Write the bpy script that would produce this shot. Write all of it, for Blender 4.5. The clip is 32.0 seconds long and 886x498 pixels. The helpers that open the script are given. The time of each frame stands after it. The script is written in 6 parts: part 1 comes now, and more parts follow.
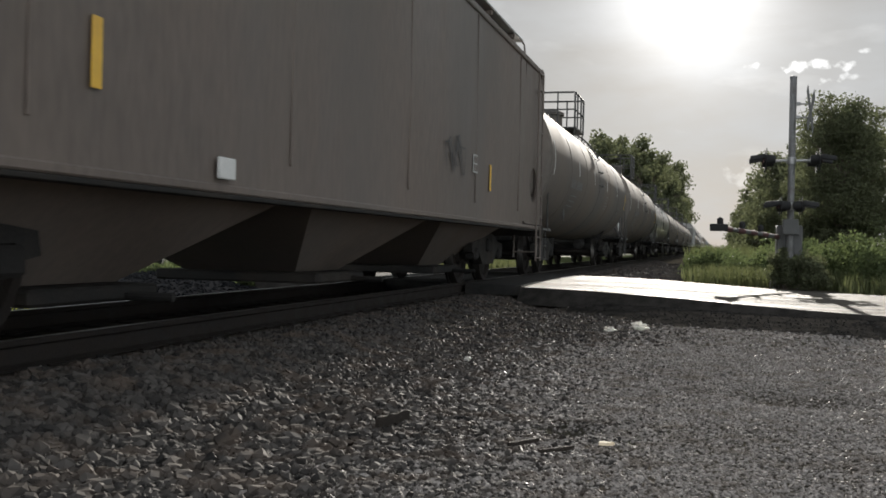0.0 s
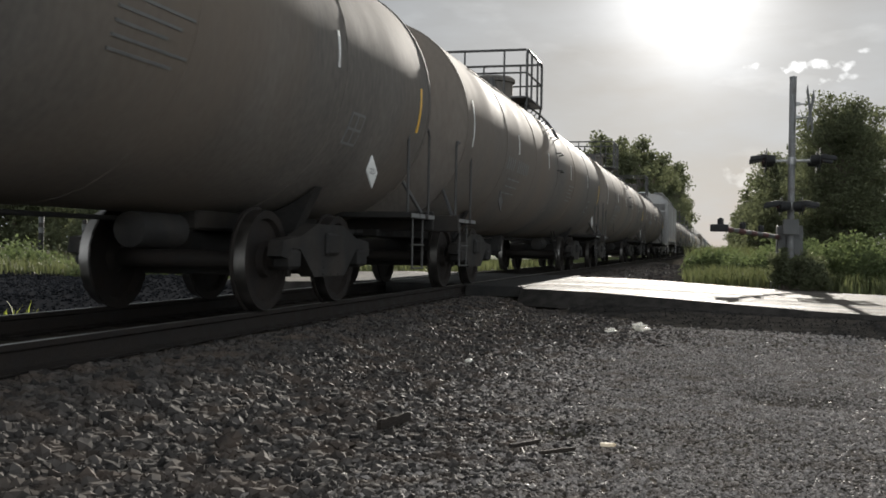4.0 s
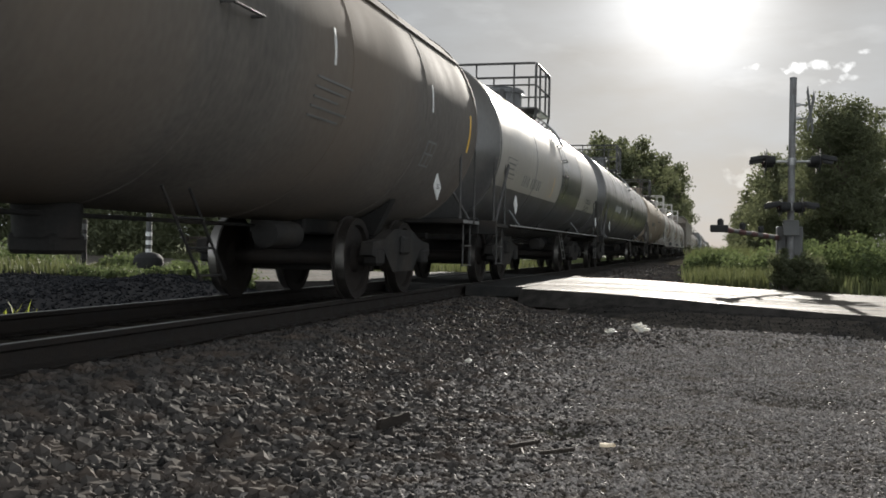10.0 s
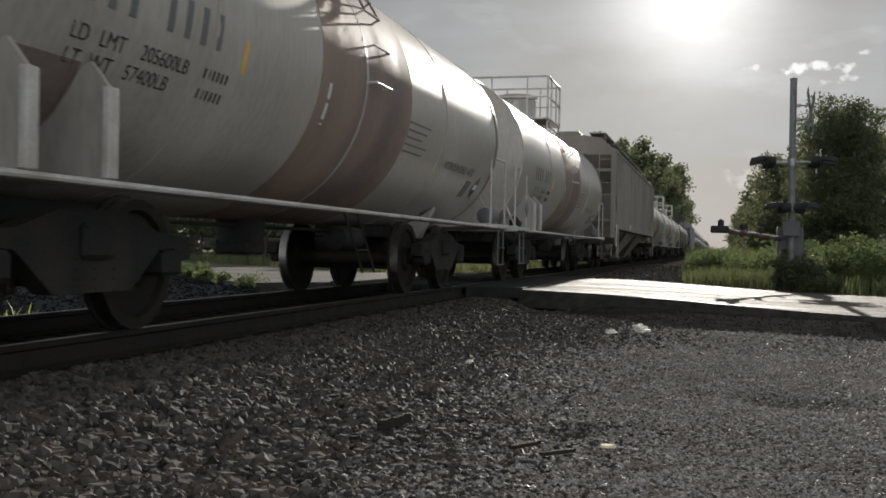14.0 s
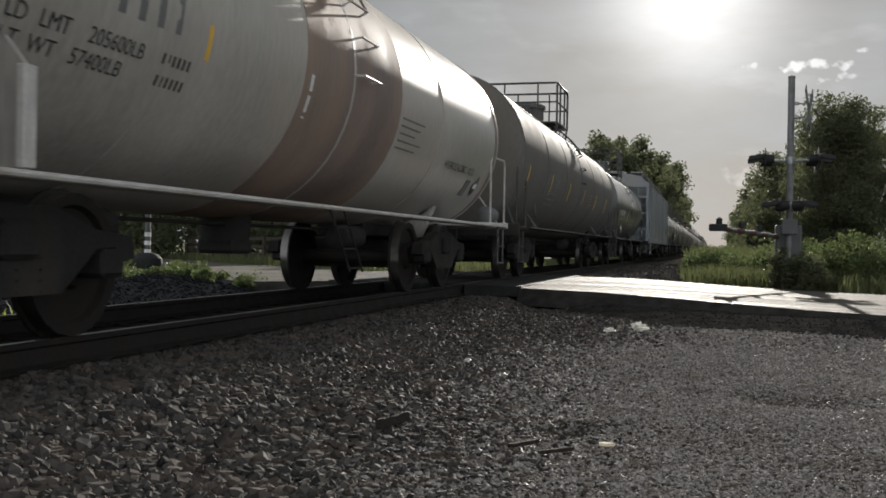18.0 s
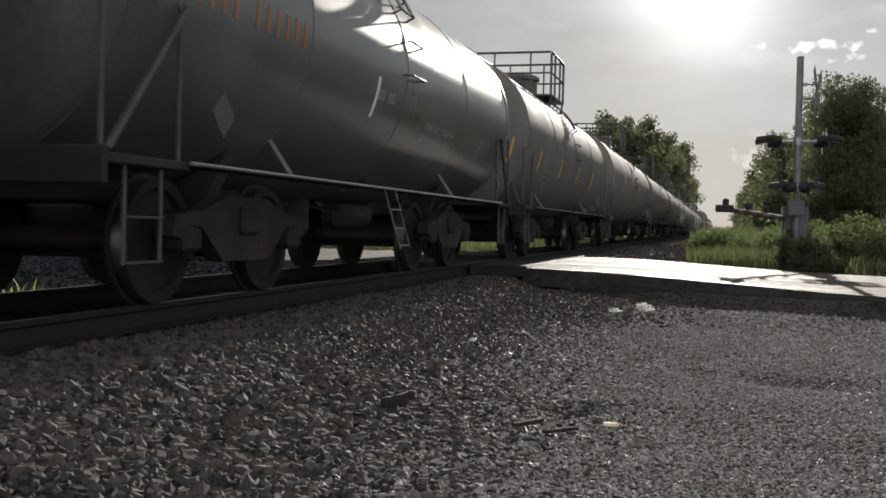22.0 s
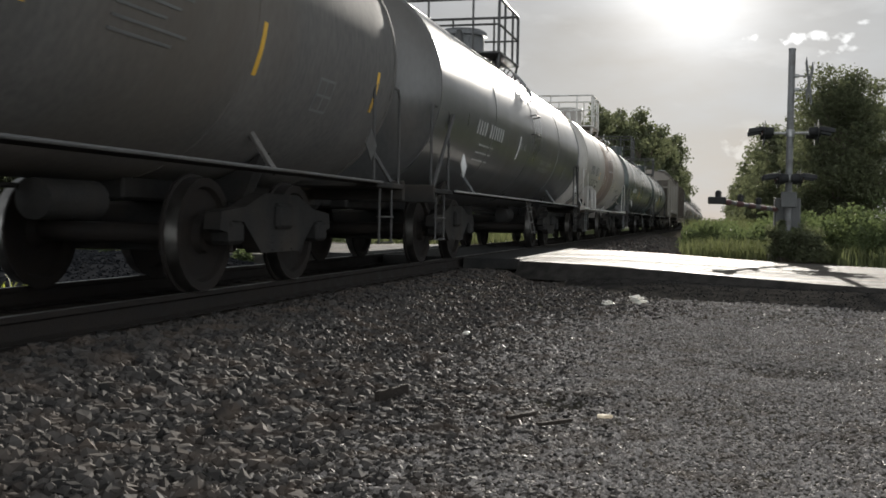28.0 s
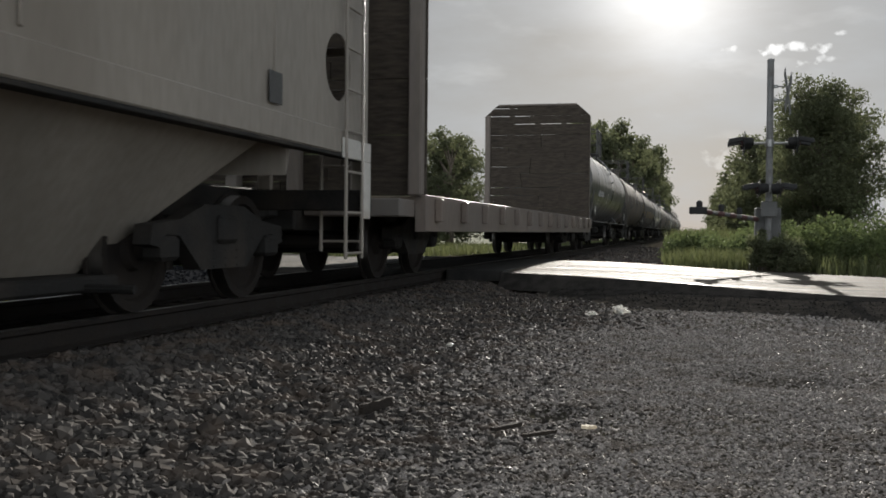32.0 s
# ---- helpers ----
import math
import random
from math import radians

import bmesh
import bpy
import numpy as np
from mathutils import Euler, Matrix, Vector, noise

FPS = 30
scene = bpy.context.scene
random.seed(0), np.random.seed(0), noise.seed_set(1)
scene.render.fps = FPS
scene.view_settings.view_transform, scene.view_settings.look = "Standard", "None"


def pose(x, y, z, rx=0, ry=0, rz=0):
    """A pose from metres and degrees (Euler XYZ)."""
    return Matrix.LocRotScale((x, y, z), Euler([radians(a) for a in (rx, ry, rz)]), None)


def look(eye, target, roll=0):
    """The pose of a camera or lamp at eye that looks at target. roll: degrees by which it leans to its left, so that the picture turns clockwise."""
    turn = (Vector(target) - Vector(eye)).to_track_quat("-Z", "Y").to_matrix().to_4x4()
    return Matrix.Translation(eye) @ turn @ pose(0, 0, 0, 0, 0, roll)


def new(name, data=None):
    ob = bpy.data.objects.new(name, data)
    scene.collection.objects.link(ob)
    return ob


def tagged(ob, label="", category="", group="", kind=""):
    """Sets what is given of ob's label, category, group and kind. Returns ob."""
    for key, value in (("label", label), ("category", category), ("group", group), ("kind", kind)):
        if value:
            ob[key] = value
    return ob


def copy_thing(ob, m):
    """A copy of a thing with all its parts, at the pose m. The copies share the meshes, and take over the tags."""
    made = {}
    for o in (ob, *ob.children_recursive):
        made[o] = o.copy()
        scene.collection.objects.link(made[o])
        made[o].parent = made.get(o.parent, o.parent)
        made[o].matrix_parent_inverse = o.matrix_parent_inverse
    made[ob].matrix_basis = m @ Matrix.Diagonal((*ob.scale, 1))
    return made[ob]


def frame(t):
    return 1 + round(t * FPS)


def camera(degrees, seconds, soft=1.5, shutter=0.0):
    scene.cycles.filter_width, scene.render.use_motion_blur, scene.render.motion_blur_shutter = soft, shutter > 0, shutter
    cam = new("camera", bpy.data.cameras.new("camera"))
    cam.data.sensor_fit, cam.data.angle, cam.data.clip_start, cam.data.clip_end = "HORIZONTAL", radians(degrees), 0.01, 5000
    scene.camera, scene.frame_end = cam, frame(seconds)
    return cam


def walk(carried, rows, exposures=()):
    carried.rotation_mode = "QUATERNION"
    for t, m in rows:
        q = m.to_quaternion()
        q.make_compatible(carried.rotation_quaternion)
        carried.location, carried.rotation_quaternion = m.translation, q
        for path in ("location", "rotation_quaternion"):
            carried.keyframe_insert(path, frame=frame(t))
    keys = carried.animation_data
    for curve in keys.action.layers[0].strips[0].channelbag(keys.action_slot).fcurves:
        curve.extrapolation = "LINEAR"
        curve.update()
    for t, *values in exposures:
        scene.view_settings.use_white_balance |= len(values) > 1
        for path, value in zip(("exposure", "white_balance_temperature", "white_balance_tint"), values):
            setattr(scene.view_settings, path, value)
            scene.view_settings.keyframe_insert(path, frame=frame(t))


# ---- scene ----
# Train passing a level crossing, low sun down the track. x across the track, y along it, z up.
V = 20.5            # train speed, m/s, towards -y
TRACK_X = -4.7      # centre of the track
RAIL = 0.34         # height of the rail head over the gravel
EYE = Vector((0.0, 0.0, 0.955))

cam = camera(47.08, 32.0, soft=1.7, shutter=0.045)
# seconds, degrees to the left of the track, pitch, lean
HEADINGS = [(0, 14.98, -0.29, 1.26), (0.5, 15.11, -0.22, 1.21), (1, 15.12, -0.15, 1.13), (1.5, 15.22, -0.15, 1.18), (2, 15.09, -0.15, 1.02), (2.5, 15.13, -0.18, 1.05), (3, 15.09, -0.17, 1.06), (3.5, 15.02, -0.19, 0.97), (5.5, 14.94, -0.17, 1.07), (6, 14.96, -0.18, 1.09), (6.5, 15.01, -0.20, 1.03), (7, 15.05, -0.22, 1.07), (7.5, 15.05, -0.18, 1.09), (8, 15.07, -0.13, 1.09), (8.5, 15.10, -0.10, 1.04), (9, 15.05, -0.13, 1.10), (9.5, 15.05, -0.13, 1.08), (10, 15.00, -0.18, 1.10), (10.5, 15.00, -0.18, 1.08), (11, 14.96, -0.18, 1.10), (11.5, 14.99, -0.16, 1.17), (12, 14.90, -0.20, 1.11), (12.5, 14.92, -0.25, 1.02), (13, 14.98, -0.17, 1.05), (13.5, 15.06, -0.13, 1.08), (14, 15.03, -0.12, 1.04), (14.5, 15.02, -0.19, 0.96), (16.5, 14.93, -0.17, 1.02), (17, 14.92, -0.23, 0.97), (17.5, 14.93, -0.17, 0.95), (18, 14.94, -0.20, 0.95), (18.5, 14.92, -0.22, 0.95), (19, 14.97, -0.21, 0.90), (19.5, 15.10, -0.15, 1.00), (20, 15.12, -0.09, 0.93), (20.5, 15.00, -0.25, 0.80), (21, 15.16, -0.86, 1.05), (21.5, 15.26, -1.08, 1.32), (22, 15.24, -1.36, 1.27), (22.5, 15.24, -1.51, 1.27), (23, 15.18, -1.61, 1.27), (23.5, 15.23, -1.69, 1.29), (24, 15.23, -1.80, 1.31), (24.5, 15.29, -1.85, 1.26), (25, 15.42, -1.93, 1.27), (25.5, 15.39, -1.92, 1.21), (27.5, 15.14, -1.79, 1.14), (28, 14.85, -1.73, 0.98), (28.5, 14.60, -1.53, 0.97), (29, 14.38, -1.43, 0.75), (29.5, 14.25, -1.35, 0.64), (30, 14.19, -1.15, 0.62), (30.5, 14.14, -0.91, 0.62), (31, 14.09, -0.91, 0.62), (31.5, 14.14, -0.97, 0.59), (32, 13.89, -1.04, 0.54)]
PATH = []
for t, left, pitch, lean in HEADINGS:
    a, b = radians(left), radians(pitch)
    ahead = Vector((-math.sin(a) * math.cos(b), math.cos(a) * math.cos(b), math.sin(b)))
    PATH.append((t, look(EYE, EYE + ahead, lean)))
STOPS = 0.84
walk(cam, PATH, exposures=[(0, STOPS), (10.3, STOPS), (11.3, STOPS - 0.24), (12.6, STOPS - 0.3), (20.6, STOPS - 0.3), (21.8, STOPS - 0.06), (23.0, STOPS), (29.2, STOPS), (30.1, STOPS - 0.2), (32.0, STOPS - 0.22)])

# ---- light ----
SUN_UP, SUN_RIGHT = 13.7, -1.45
world = bpy.data.worlds.new("world")
scene.world = world
world.use_nodes = True
wn, wl = world.node_tree.nodes, world.node_tree.links
wn.clear()
sky = wn.new("ShaderNodeTexSky")
sky.sky_type, sky.sun_disc = "NISHITA", False
sky.sun_elevation, sky.sun_rotation = radians(SUN_UP), radians(SUN_RIGHT)
sky.air_density, sky.dust_density, sky.ozone_density = 1.0, 1.0, 1.0
way = wn.new("ShaderNodeTexCoord")
stretch = wn.new("ShaderNodeMapping")
stretch.inputs["Scale"].default_value = (1.0, 1.0, 3.0)
cloud = wn.new("ShaderNodeTexNoise")
cloud.inputs["Scale"].default_value, cloud.inputs["Detail"].default_value = 4.2, 12
cloud.inputs["Roughness"].default_value = 0.58
cover = wn.new("ShaderNodeMapRange")
cover.inputs["From Min"].default_value, cover.inputs["From Max"].default_value = 0.36, 0.66
cover.inputs["To Min"].default_value, cover.inputs["To Max"].default_value = 0.72, 1.0
clear = wn.new("ShaderNodeBackground")
clear.inputs["Strength"].default_value = 0.006
veil = wn.new("ShaderNodeBackground")
blend = wn.new("ShaderNodeMixShader")
wout = wn.new("ShaderNodeOutputWorld")
wl.new(way.outputs["Generated"], stretch.inputs["Vector"])
wl.new(stretch.outputs["Vector"], cloud.inputs["Vector"])
wl.new(cloud.outputs["Fac"], cover.inputs["Value"])
wl.new(sky.outputs["Color"], clear.inputs["Color"])
wl.new(cover.outputs["Result"], blend.inputs["Fac"])
wl.new(clear.outputs["Background"], blend.inputs[1])
wl.new(veil.outputs["Background"], blend.inputs[2])
wl.new(blend.outputs["Shader"], wout.inputs["Surface"])
# thin cloud scatters the sunlight forwards: brighter towards the sun
SUN_WAY = Vector((math.sin(radians(SUN_RIGHT)) * math.cos(radians(SUN_UP)), math.cos(radians(SUN_RIGHT)) * math.cos(radians(SUN_UP)), math.sin(radians(SUN_UP))))
facing = wn.new("ShaderNodeVectorMath")
facing.operation = "DOT_PRODUCT"
facing.inputs[1].default_value = SUN_WAY
wl.new(way.outputs["Generated"], facing.inputs[0])
ahead_of = wn.new("ShaderNodeMath")
ahead_of.operation = "MAXIMUM"
ahead_of.inputs[1].default_value = 0.0
wl.new(facing.outputs["Value"], ahead_of.inputs[0])
# whiter towards the sun, bluer away from it
glow = wn.new("ShaderNodeMath")
glow.operation, glow.inputs[1].default_value = "POWER", 22.0
wl.new(ahead_of.outputs[0], glow.inputs[0])
tint = wn.new("ShaderNodeMix")
tint.data_type = "RGBA"
tint.inputs["A"].default_value, tint.inputs["B"].default_value = (0.88, 0.943, 1.0, 1), (0.995, 0.99, 0.98, 1)
wl.new(glow.outputs[0], tint.inputs["Factor"])
wl.new(tint.outputs["Result"], veil.inputs["Color"])
total = 0.275
for gain, sharp in ((0.02, 3), (0.07, 30), (0.56, 420)):
    power, scaled = wn.new("ShaderNodeMath"), wn.new("ShaderNodeMath")
    power.operation, power.inputs[1].default_value = "POWER", sharp
    scaled.operation, scaled.inputs[1].default_value = "MULTIPLY_ADD", gain
    wl.new(ahead_of.outputs[0], power.inputs[0])
    wl.new(power.outputs[0], scaled.inputs[0])
    if isinstance(total, float):
        scaled.inputs[2].default_value = total
    else:
        wl.new(total, scaled.inputs[2])
    total = scaled.outputs[0]
puffs = wn.new("ShaderNodeTexNoise")
puffs.inputs["Scale"].default_value, puffs.inputs["Detail"].default_value = 9.0, 8
wl.new(stretch.outputs["Vector"], puffs.inputs["Vector"])
lit = wn.new("ShaderNodeMapRange")
lit.inputs["From Min"].default_value, lit.inputs["From Max"].default_value = 0.58, 0.74
lit.inputs["To Min"].default_value, lit.inputs["To Max"].default_value = 1.0, 1.22
wl.new(puffs.outputs["Fac"], lit.inputs["Value"])
veiled = wn.new("ShaderNodeMath")
veiled.operation = "MULTIPLY"
axes = wn.new("ShaderNodeSeparateXYZ")
wl.new(way.outputs["Generated"], axes.inputs["Vector"])
haze = wn.new("ShaderNodeMapRange")
haze.inputs["From Min"].default_value, haze.inputs["From Max"].default_value = 0.05, 0.85
haze.inputs["To Min"].default_value, haze.inputs["To Max"].default_value = 1.12, 0.42
wl.new(axes.outputs["Z"], haze.inputs["Value"])


def calc(op, a, b=0.0, c=0.0):
    k = wn.new("ShaderNodeMath")
    k.operation = op
    for i, v in enumerate((a, b, c)):
        if isinstance(v, (int, float)):
            k.inputs[i].default_value = v
        else:
            wl.new(v, k.inputs[i])
    return k.outputs[0]


forward = calc("MAXIMUM", axes.outputs["Y"], 0.02)
across, above = calc("DIVIDE", axes.outputs["X"], forward), calc("DIVIDE", axes.outputs["Z"], forward)
wisps = wn.new("ShaderNodeTexNoise")
wisps.inputs["Scale"].default_value, wisps.inputs["Detail"].default_value = 70.0, 9
wl.new(way.outputs["Generated"], wisps.inputs["Vector"])
small_clouds = 0.0
for u, w, wide, tall, gain in ((0.092, 0.172, 0.036, 0.0052, 0.36), (0.094, 0.159, 0.012, 0.004, 0.28), (0.117, 0.162, 0.010, 0.0035, 0.2), (0.020, 0.070, 0.012, 0.010, 0.13), (0.028, 0.175, 0.007, 0.005, 0.2), (0.133, 0.184, 0.010, 0.0035, 0.28)):
    q = calc("ADD", calc("POWER", calc("ABSOLUTE", calc("DIVIDE", calc("SUBTRACT", across, u), wide)), 2.0), calc("POWER", calc("ABSOLUTE", calc("DIVIDE", calc("SUBTRACT", above, w), tall)), 2.0))
    q = calc("SUBTRACT", calc("MULTIPLY_ADD", wisps.outputs["Fac"], 9.0, -3.8), q)
    q = calc("MULTIPLY", calc("MINIMUM", calc("MAXIMUM", q, 0.0), 1.0), gain)
    small_clouds = calc("ADD", q, small_clouds)
# unseen sky away from the sun brightened as added fill for the train's side
fill_gain = calc("MULTIPLY_ADD", calc("POWER", calc("SUBTRACT", 1.0, facing.outputs["Value"]), 1.5), 1.3, 1.0)
total = calc("ADD", calc("MULTIPLY", calc("MULTIPLY", total, haze.outputs["Result"]), fill_gain), small_clouds)
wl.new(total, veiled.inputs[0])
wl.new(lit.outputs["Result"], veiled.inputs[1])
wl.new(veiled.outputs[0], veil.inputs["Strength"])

sun_data = bpy.data.lights.new("sun", "SUN")
sun_data.energy, sun_data.angle, sun_data.color = 4.2, radians(0.6), (1.0, 0.94, 0.85)
sun = new("sun", sun_data)
sun.matrix_world = look(SUN_WAY * 200, (0, 0, 0))


# ---- materials ----
def material(name, low, high, scale=3.0, rough=(0.5, 0.8), metal=0.0, bump=0.3, fine=60.0, stretch=(1, 1, 1), rnd=0.0, island=0.0,
             coat=0.0, translucent=0.0, dirt=None, dirt_at=0.55, spec=0.5, relief=0.01):
    """A surface whose colour runs from low to high by noise at two scales, with stains of dirt, fine relief and varied gloss."""
    m = bpy.data.materials.new(name)
    m.use_nodes = True
    n, l = m.node_tree.nodes, m.node_tree.links
    b = n["Principled BSDF"]
    co = n.new("ShaderNodeTexCoord")
    mp = n.new("ShaderNodeMapping")
    mp.inputs["Scale"].default_value = stretch
    l.new(co.outputs["Object"], mp.inputs["Vector"])

    def noisy(s, d):
        k = n.new("ShaderNodeTexNoise")
        k.inputs["Scale"].default_value, k.inputs["Detail"].default_value = s, d
        l.new(mp.outputs["Vector"], k.inputs["Vector"])
        return k.outputs["Fac"]

    def sums(op, x, y):
        k = n.new("ShaderNodeMath")
        k.operation = op
        for i, v in enumerate((x, y)):
            if isinstance(v, (int, float)):
                k.inputs[i].default_value = v
            else:
                l.new(v, k.inputs[i])
        return k.outputs[0]

    def mixed(fac, x, y):
        k = n.new("ShaderNodeMix")
        k.data_type = "RGBA"
        l.new(fac, k.inputs["Factor"])
        for key, v in (("A", x), ("B", y)):
            if isinstance(v, tuple):
                k.inputs[key].default_value = (*v, 1)
            else:
                l.new(v, k.inputs[key])
        return k.outputs["Result"]

    big, small = noisy(scale, 5), noisy(fine, 3)
    fac = sums("ADD", sums("MULTIPLY", big, 0.65), sums("MULTIPLY", small, 0.35))
    spread = n.new("ShaderNodeMapRange")
    spread.inputs["From Min"].default_value, spread.inputs["From Max"].default_value = 0.32, 0.68
    l.new(fac, spread.inputs["Value"])
    fac = spread.outputs["Result"]
    if rnd:
        info = n.new("ShaderNodeObjectInfo")
        fac = sums("ADD", sums("MULTIPLY", fac, 1 - rnd), sums("MULTIPLY", info.outputs["Random"], rnd))
    if island:
        geo = n.new("ShaderNodeNewGeometry")
        fac = sums("ADD", sums("MULTIPLY", fac, 1 - island), sums("MULTIPLY", geo.outputs["Random Per Island"], island))
    colour = mixed(fac, low, high)
    if dirt:
        stain = n.new("ShaderNodeMapRange")
        stain.inputs["From Min"].default_value, stain.inputs["From Max"].default_value = dirt_at - 0.12, dirt_at + 0.12
        stain.inputs["To Max"].default_value = 0.85
        l.new(noisy(scale * 0.45, 7), stain.inputs["Value"])
        colour = mixed(stain.outputs["Result"], colour, dirt)
    l.new(colour, b.inputs["Base Color"])
    gloss = n.new("ShaderNodeMapRange")
    gloss.inputs["To Min"].default_value, gloss.inputs["To Max"].default_value = rough
    gloss.inputs["From Min"].default_value, gloss.inputs["From Max"].default_value = 0.35, 0.65
    l.new(big, gloss.inputs["Value"])
    l.new(gloss.outputs["Result"], b.inputs["Roughness"])
    b.inputs["Metallic"].default_value = metal
    b.inputs["Specular IOR Level"].default_value = spec
    b.inputs["Coat Weight"].default_value, b.inputs["Coat Roughness"].default_value = coat, 0.12
    if bump:
        bp = n.new("ShaderNodeBump")
        bp.inputs["Strength"].default_value, bp.inputs["Distance"].default_value = bump, relief
        l.new(sums("ADD", big, small), bp.inputs["Height"])
        l.new(bp.outputs["Normal"], b.inputs["Normal"])
    if translucent:
        tr = n.new("ShaderNodeBsdfTranslucent")
        ms = n.new("ShaderNodeMixShader")
        ms.inputs["Fac"].default_value = translucent
        l.new(colour, tr.inputs["Color"])
        l.new(b.outputs["BSDF"], ms.inputs[1])
        l.new(tr.outputs["BSDF"], ms.inputs[2])
        l.new(ms.outputs["Shader"], n["Material Output"].inputs["Surface"])
    return m


EARTH = material("earth", (0.045, 0.04, 0.034), (0.115, 0.10, 0.085), 1.6, (0.9, 1), spec=0.0, fine=38, bump=0.9, relief=0.03, dirt=(0.05, 0.05, 0.035))
STONE = material("ballast_stone", (0.0145, 0.0143, 0.0142), (0.106, 0.096, 0.088), 9, (0.75, 0.95), spec=0.10, fine=160, bump=0.25, relief=0.003, island=0.8, dirt=(0.105, 0.082, 0.066), dirt_at=0.58)
CINDER = material("dark_cinder", (0.009, 0.010, 0.012), (0.045, 0.046, 0.05), 9, (0.85, 1.0), spec=0.0, fine=160, bump=0.25, relief=0.003, island=0.8)
# pale fine gravel, lightened further: glare over the right is put into the colour
GRAVEL = material("pale_gravel", (0.080, 0.072, 0.0665), (0.44, 0.40, 0.37), 9, (0.6, 0.95), spec=0.16, fine=160, bump=0.25, relief=0.003, island=0.8, dirt=(0.17, 0.14, 0.115), dirt_at=0.6)
DARK_GRAVEL = material("dark_gravel", (0.0138, 0.0135, 0.0132), (0.072, 0.069, 0.065), 9, (0.85, 1.0), spec=0.0, fine=160, bump=0.25, relief=0.003, island=0.8)
ASPHALT = material("asphalt", (0.018, 0.0165, 0.015), (0.165, 0.138, 0.104), 2.6, (0.6, 0.92), spec=0.2, fine=46, bump=0.8, relief=0.012, stretch=(0.04, 1.7, 1), dirt=(0.035, 0.033, 0.03), dirt_at=0.52)
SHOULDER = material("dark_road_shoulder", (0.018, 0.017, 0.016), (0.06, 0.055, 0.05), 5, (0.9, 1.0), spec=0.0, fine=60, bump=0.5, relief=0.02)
PANEL = material("crossing_panel", (0.02, 0.02, 0.02), (0.055, 0.052, 0.048), 4, (0.7, 0.92), spec=0.1, fine=50)
STEEL = material("rail_steel", (0.012, 0.0105, 0.010), (0.032, 0.026, 0.022), 6, (0.65, 0.9), metal=0.1, spec=0.2, fine=70)
POLISHED = material("polished_steel", (0.16, 0.15, 0.14), (0.27, 0.255, 0.24), 9, (0.32, 0.48), metal=1.0, bump=0.05)
TIE = material("creosoted_timber", (0.014, 0.012, 0.010), (0.045, 0.037, 0.031), 5, (0.85, 0.97), spec=0.15, fine=45, stretch=(1, 6, 6), rnd=0.3, bump=0.6)
BLACK = material("dusty_black_paint", (0.09, 0.088, 0.086), (0.19, 0.178, 0.166), 0.9, (0.66, 0.86), spec=0.18, fine=22, stretch=(1, 1, 0.35), dirt=(0.135, 0.115, 0.095), dirt_at=0.60, bump=0.05)
BROWN = material("weathered_brown_black_paint", (0.092, 0.084, 0.077), (0.195, 0.176, 0.157), 0.8, (0.66, 0.88), spec=0.18, fine=20, stretch=(1, 1, 0.35), dirt=(0.185, 0.15, 0.12), dirt_at=0.58, bump=0.05)
GLOSS = material("glossy_black_paint", (0.055, 0.056, 0.058), (0.115, 0.113, 0.11), 0.9, (0.26, 0.40), fine=25, stretch=(1, 1, 0.4), dirt=(0.09, 0.075, 0.06), dirt_at=0.68, bump=0.03, coat=0.35)
GREEN = material("dark_green_black_paint", (0.038, 0.052, 0.049), (0.082, 0.10, 0.093), 0.9, (0.22, 0.38), fine=25, stretch=(1, 1, 0.4), dirt=(0.09, 0.08, 0.06), dirt_at=0.68, bump=0.03, coat=0.3)
WHITE = material("grimy_white_paint", (0.275, 0.252, 0.225), (0.47, 0.44, 0.40), 0.9, (0.28, 0.45), fine=18, stretch=(1, 1, 0.3), dirt=(0.40, 0.33, 0.26), dirt_at=0.66, bump=0.04, coat=0.15)
BEIGE = material("faded_beige_paint", (0.24, 0.195, 0.15), (0.38, 0.315, 0.245), 0.8, (0.55, 0.75), spec=0.25, fine=18, stretch=(1, 1, 0.3), dirt=(0.30, 0.22, 0.15), dirt_at=0.62, bump=0.04)
SPILL = material("brown_spill_band", (0.13, 0.098, 0.09), (0.24, 0.18, 0.155), 1.6, (0.5, 0.75), fine=25, stretch=(1, 1, 0.3), dirt=(0.36, 0.25, 0.18), dirt_at=0.60, bump=0.08)
HOPPER = material("grey_hopper_paint", (0.30, 0.30, 0.30), (0.46, 0.455, 0.45), 0.7, (0.4, 0.6), fine=16, stretch=(1, 1, 0.3), dirt=(0.25, 0.21, 0.17), dirt_at=0.62, bump=0.04)
BLUEGREY = material("pale_blue_grey_hopper_paint", (0.175, 0.19, 0.205), (0.285, 0.30, 0.315), 0.7, (0.4, 0.6), fine=16, stretch=(1, 1, 0.3), dirt=(0.22, 0.19, 0.16), dirt_at=0.62, bump=0.04)
RUSTY = material("rust_brown_hopper_paint", (0.11, 0.09, 0.077), (0.20, 0.162, 0.136), 0.8, (0.5, 0.75), fine=16, stretch=(1, 1, 0.3), dirt=(0.13, 0.12, 0.11), dirt_at=0.6, bump=0.06)
TAN = material("dirty_tan_hopper_paint", (0.20, 0.178, 0.155), (0.33, 0.295, 0.255), 0.8, (0.5, 0.7), fine=16, stretch=(1, 1, 0.3), dirt=(0.18, 0.15, 0.12), dirt_at=0.6, bump=0.05)
FRAME = material("grimy_underframe", (0.012, 0.012, 0.012), (0.034, 0.032, 0.030), 4, (0.6, 0.9), spec=0.2, fine=40, dirt=(0.05, 0.042, 0.035), dirt_at=0.6)
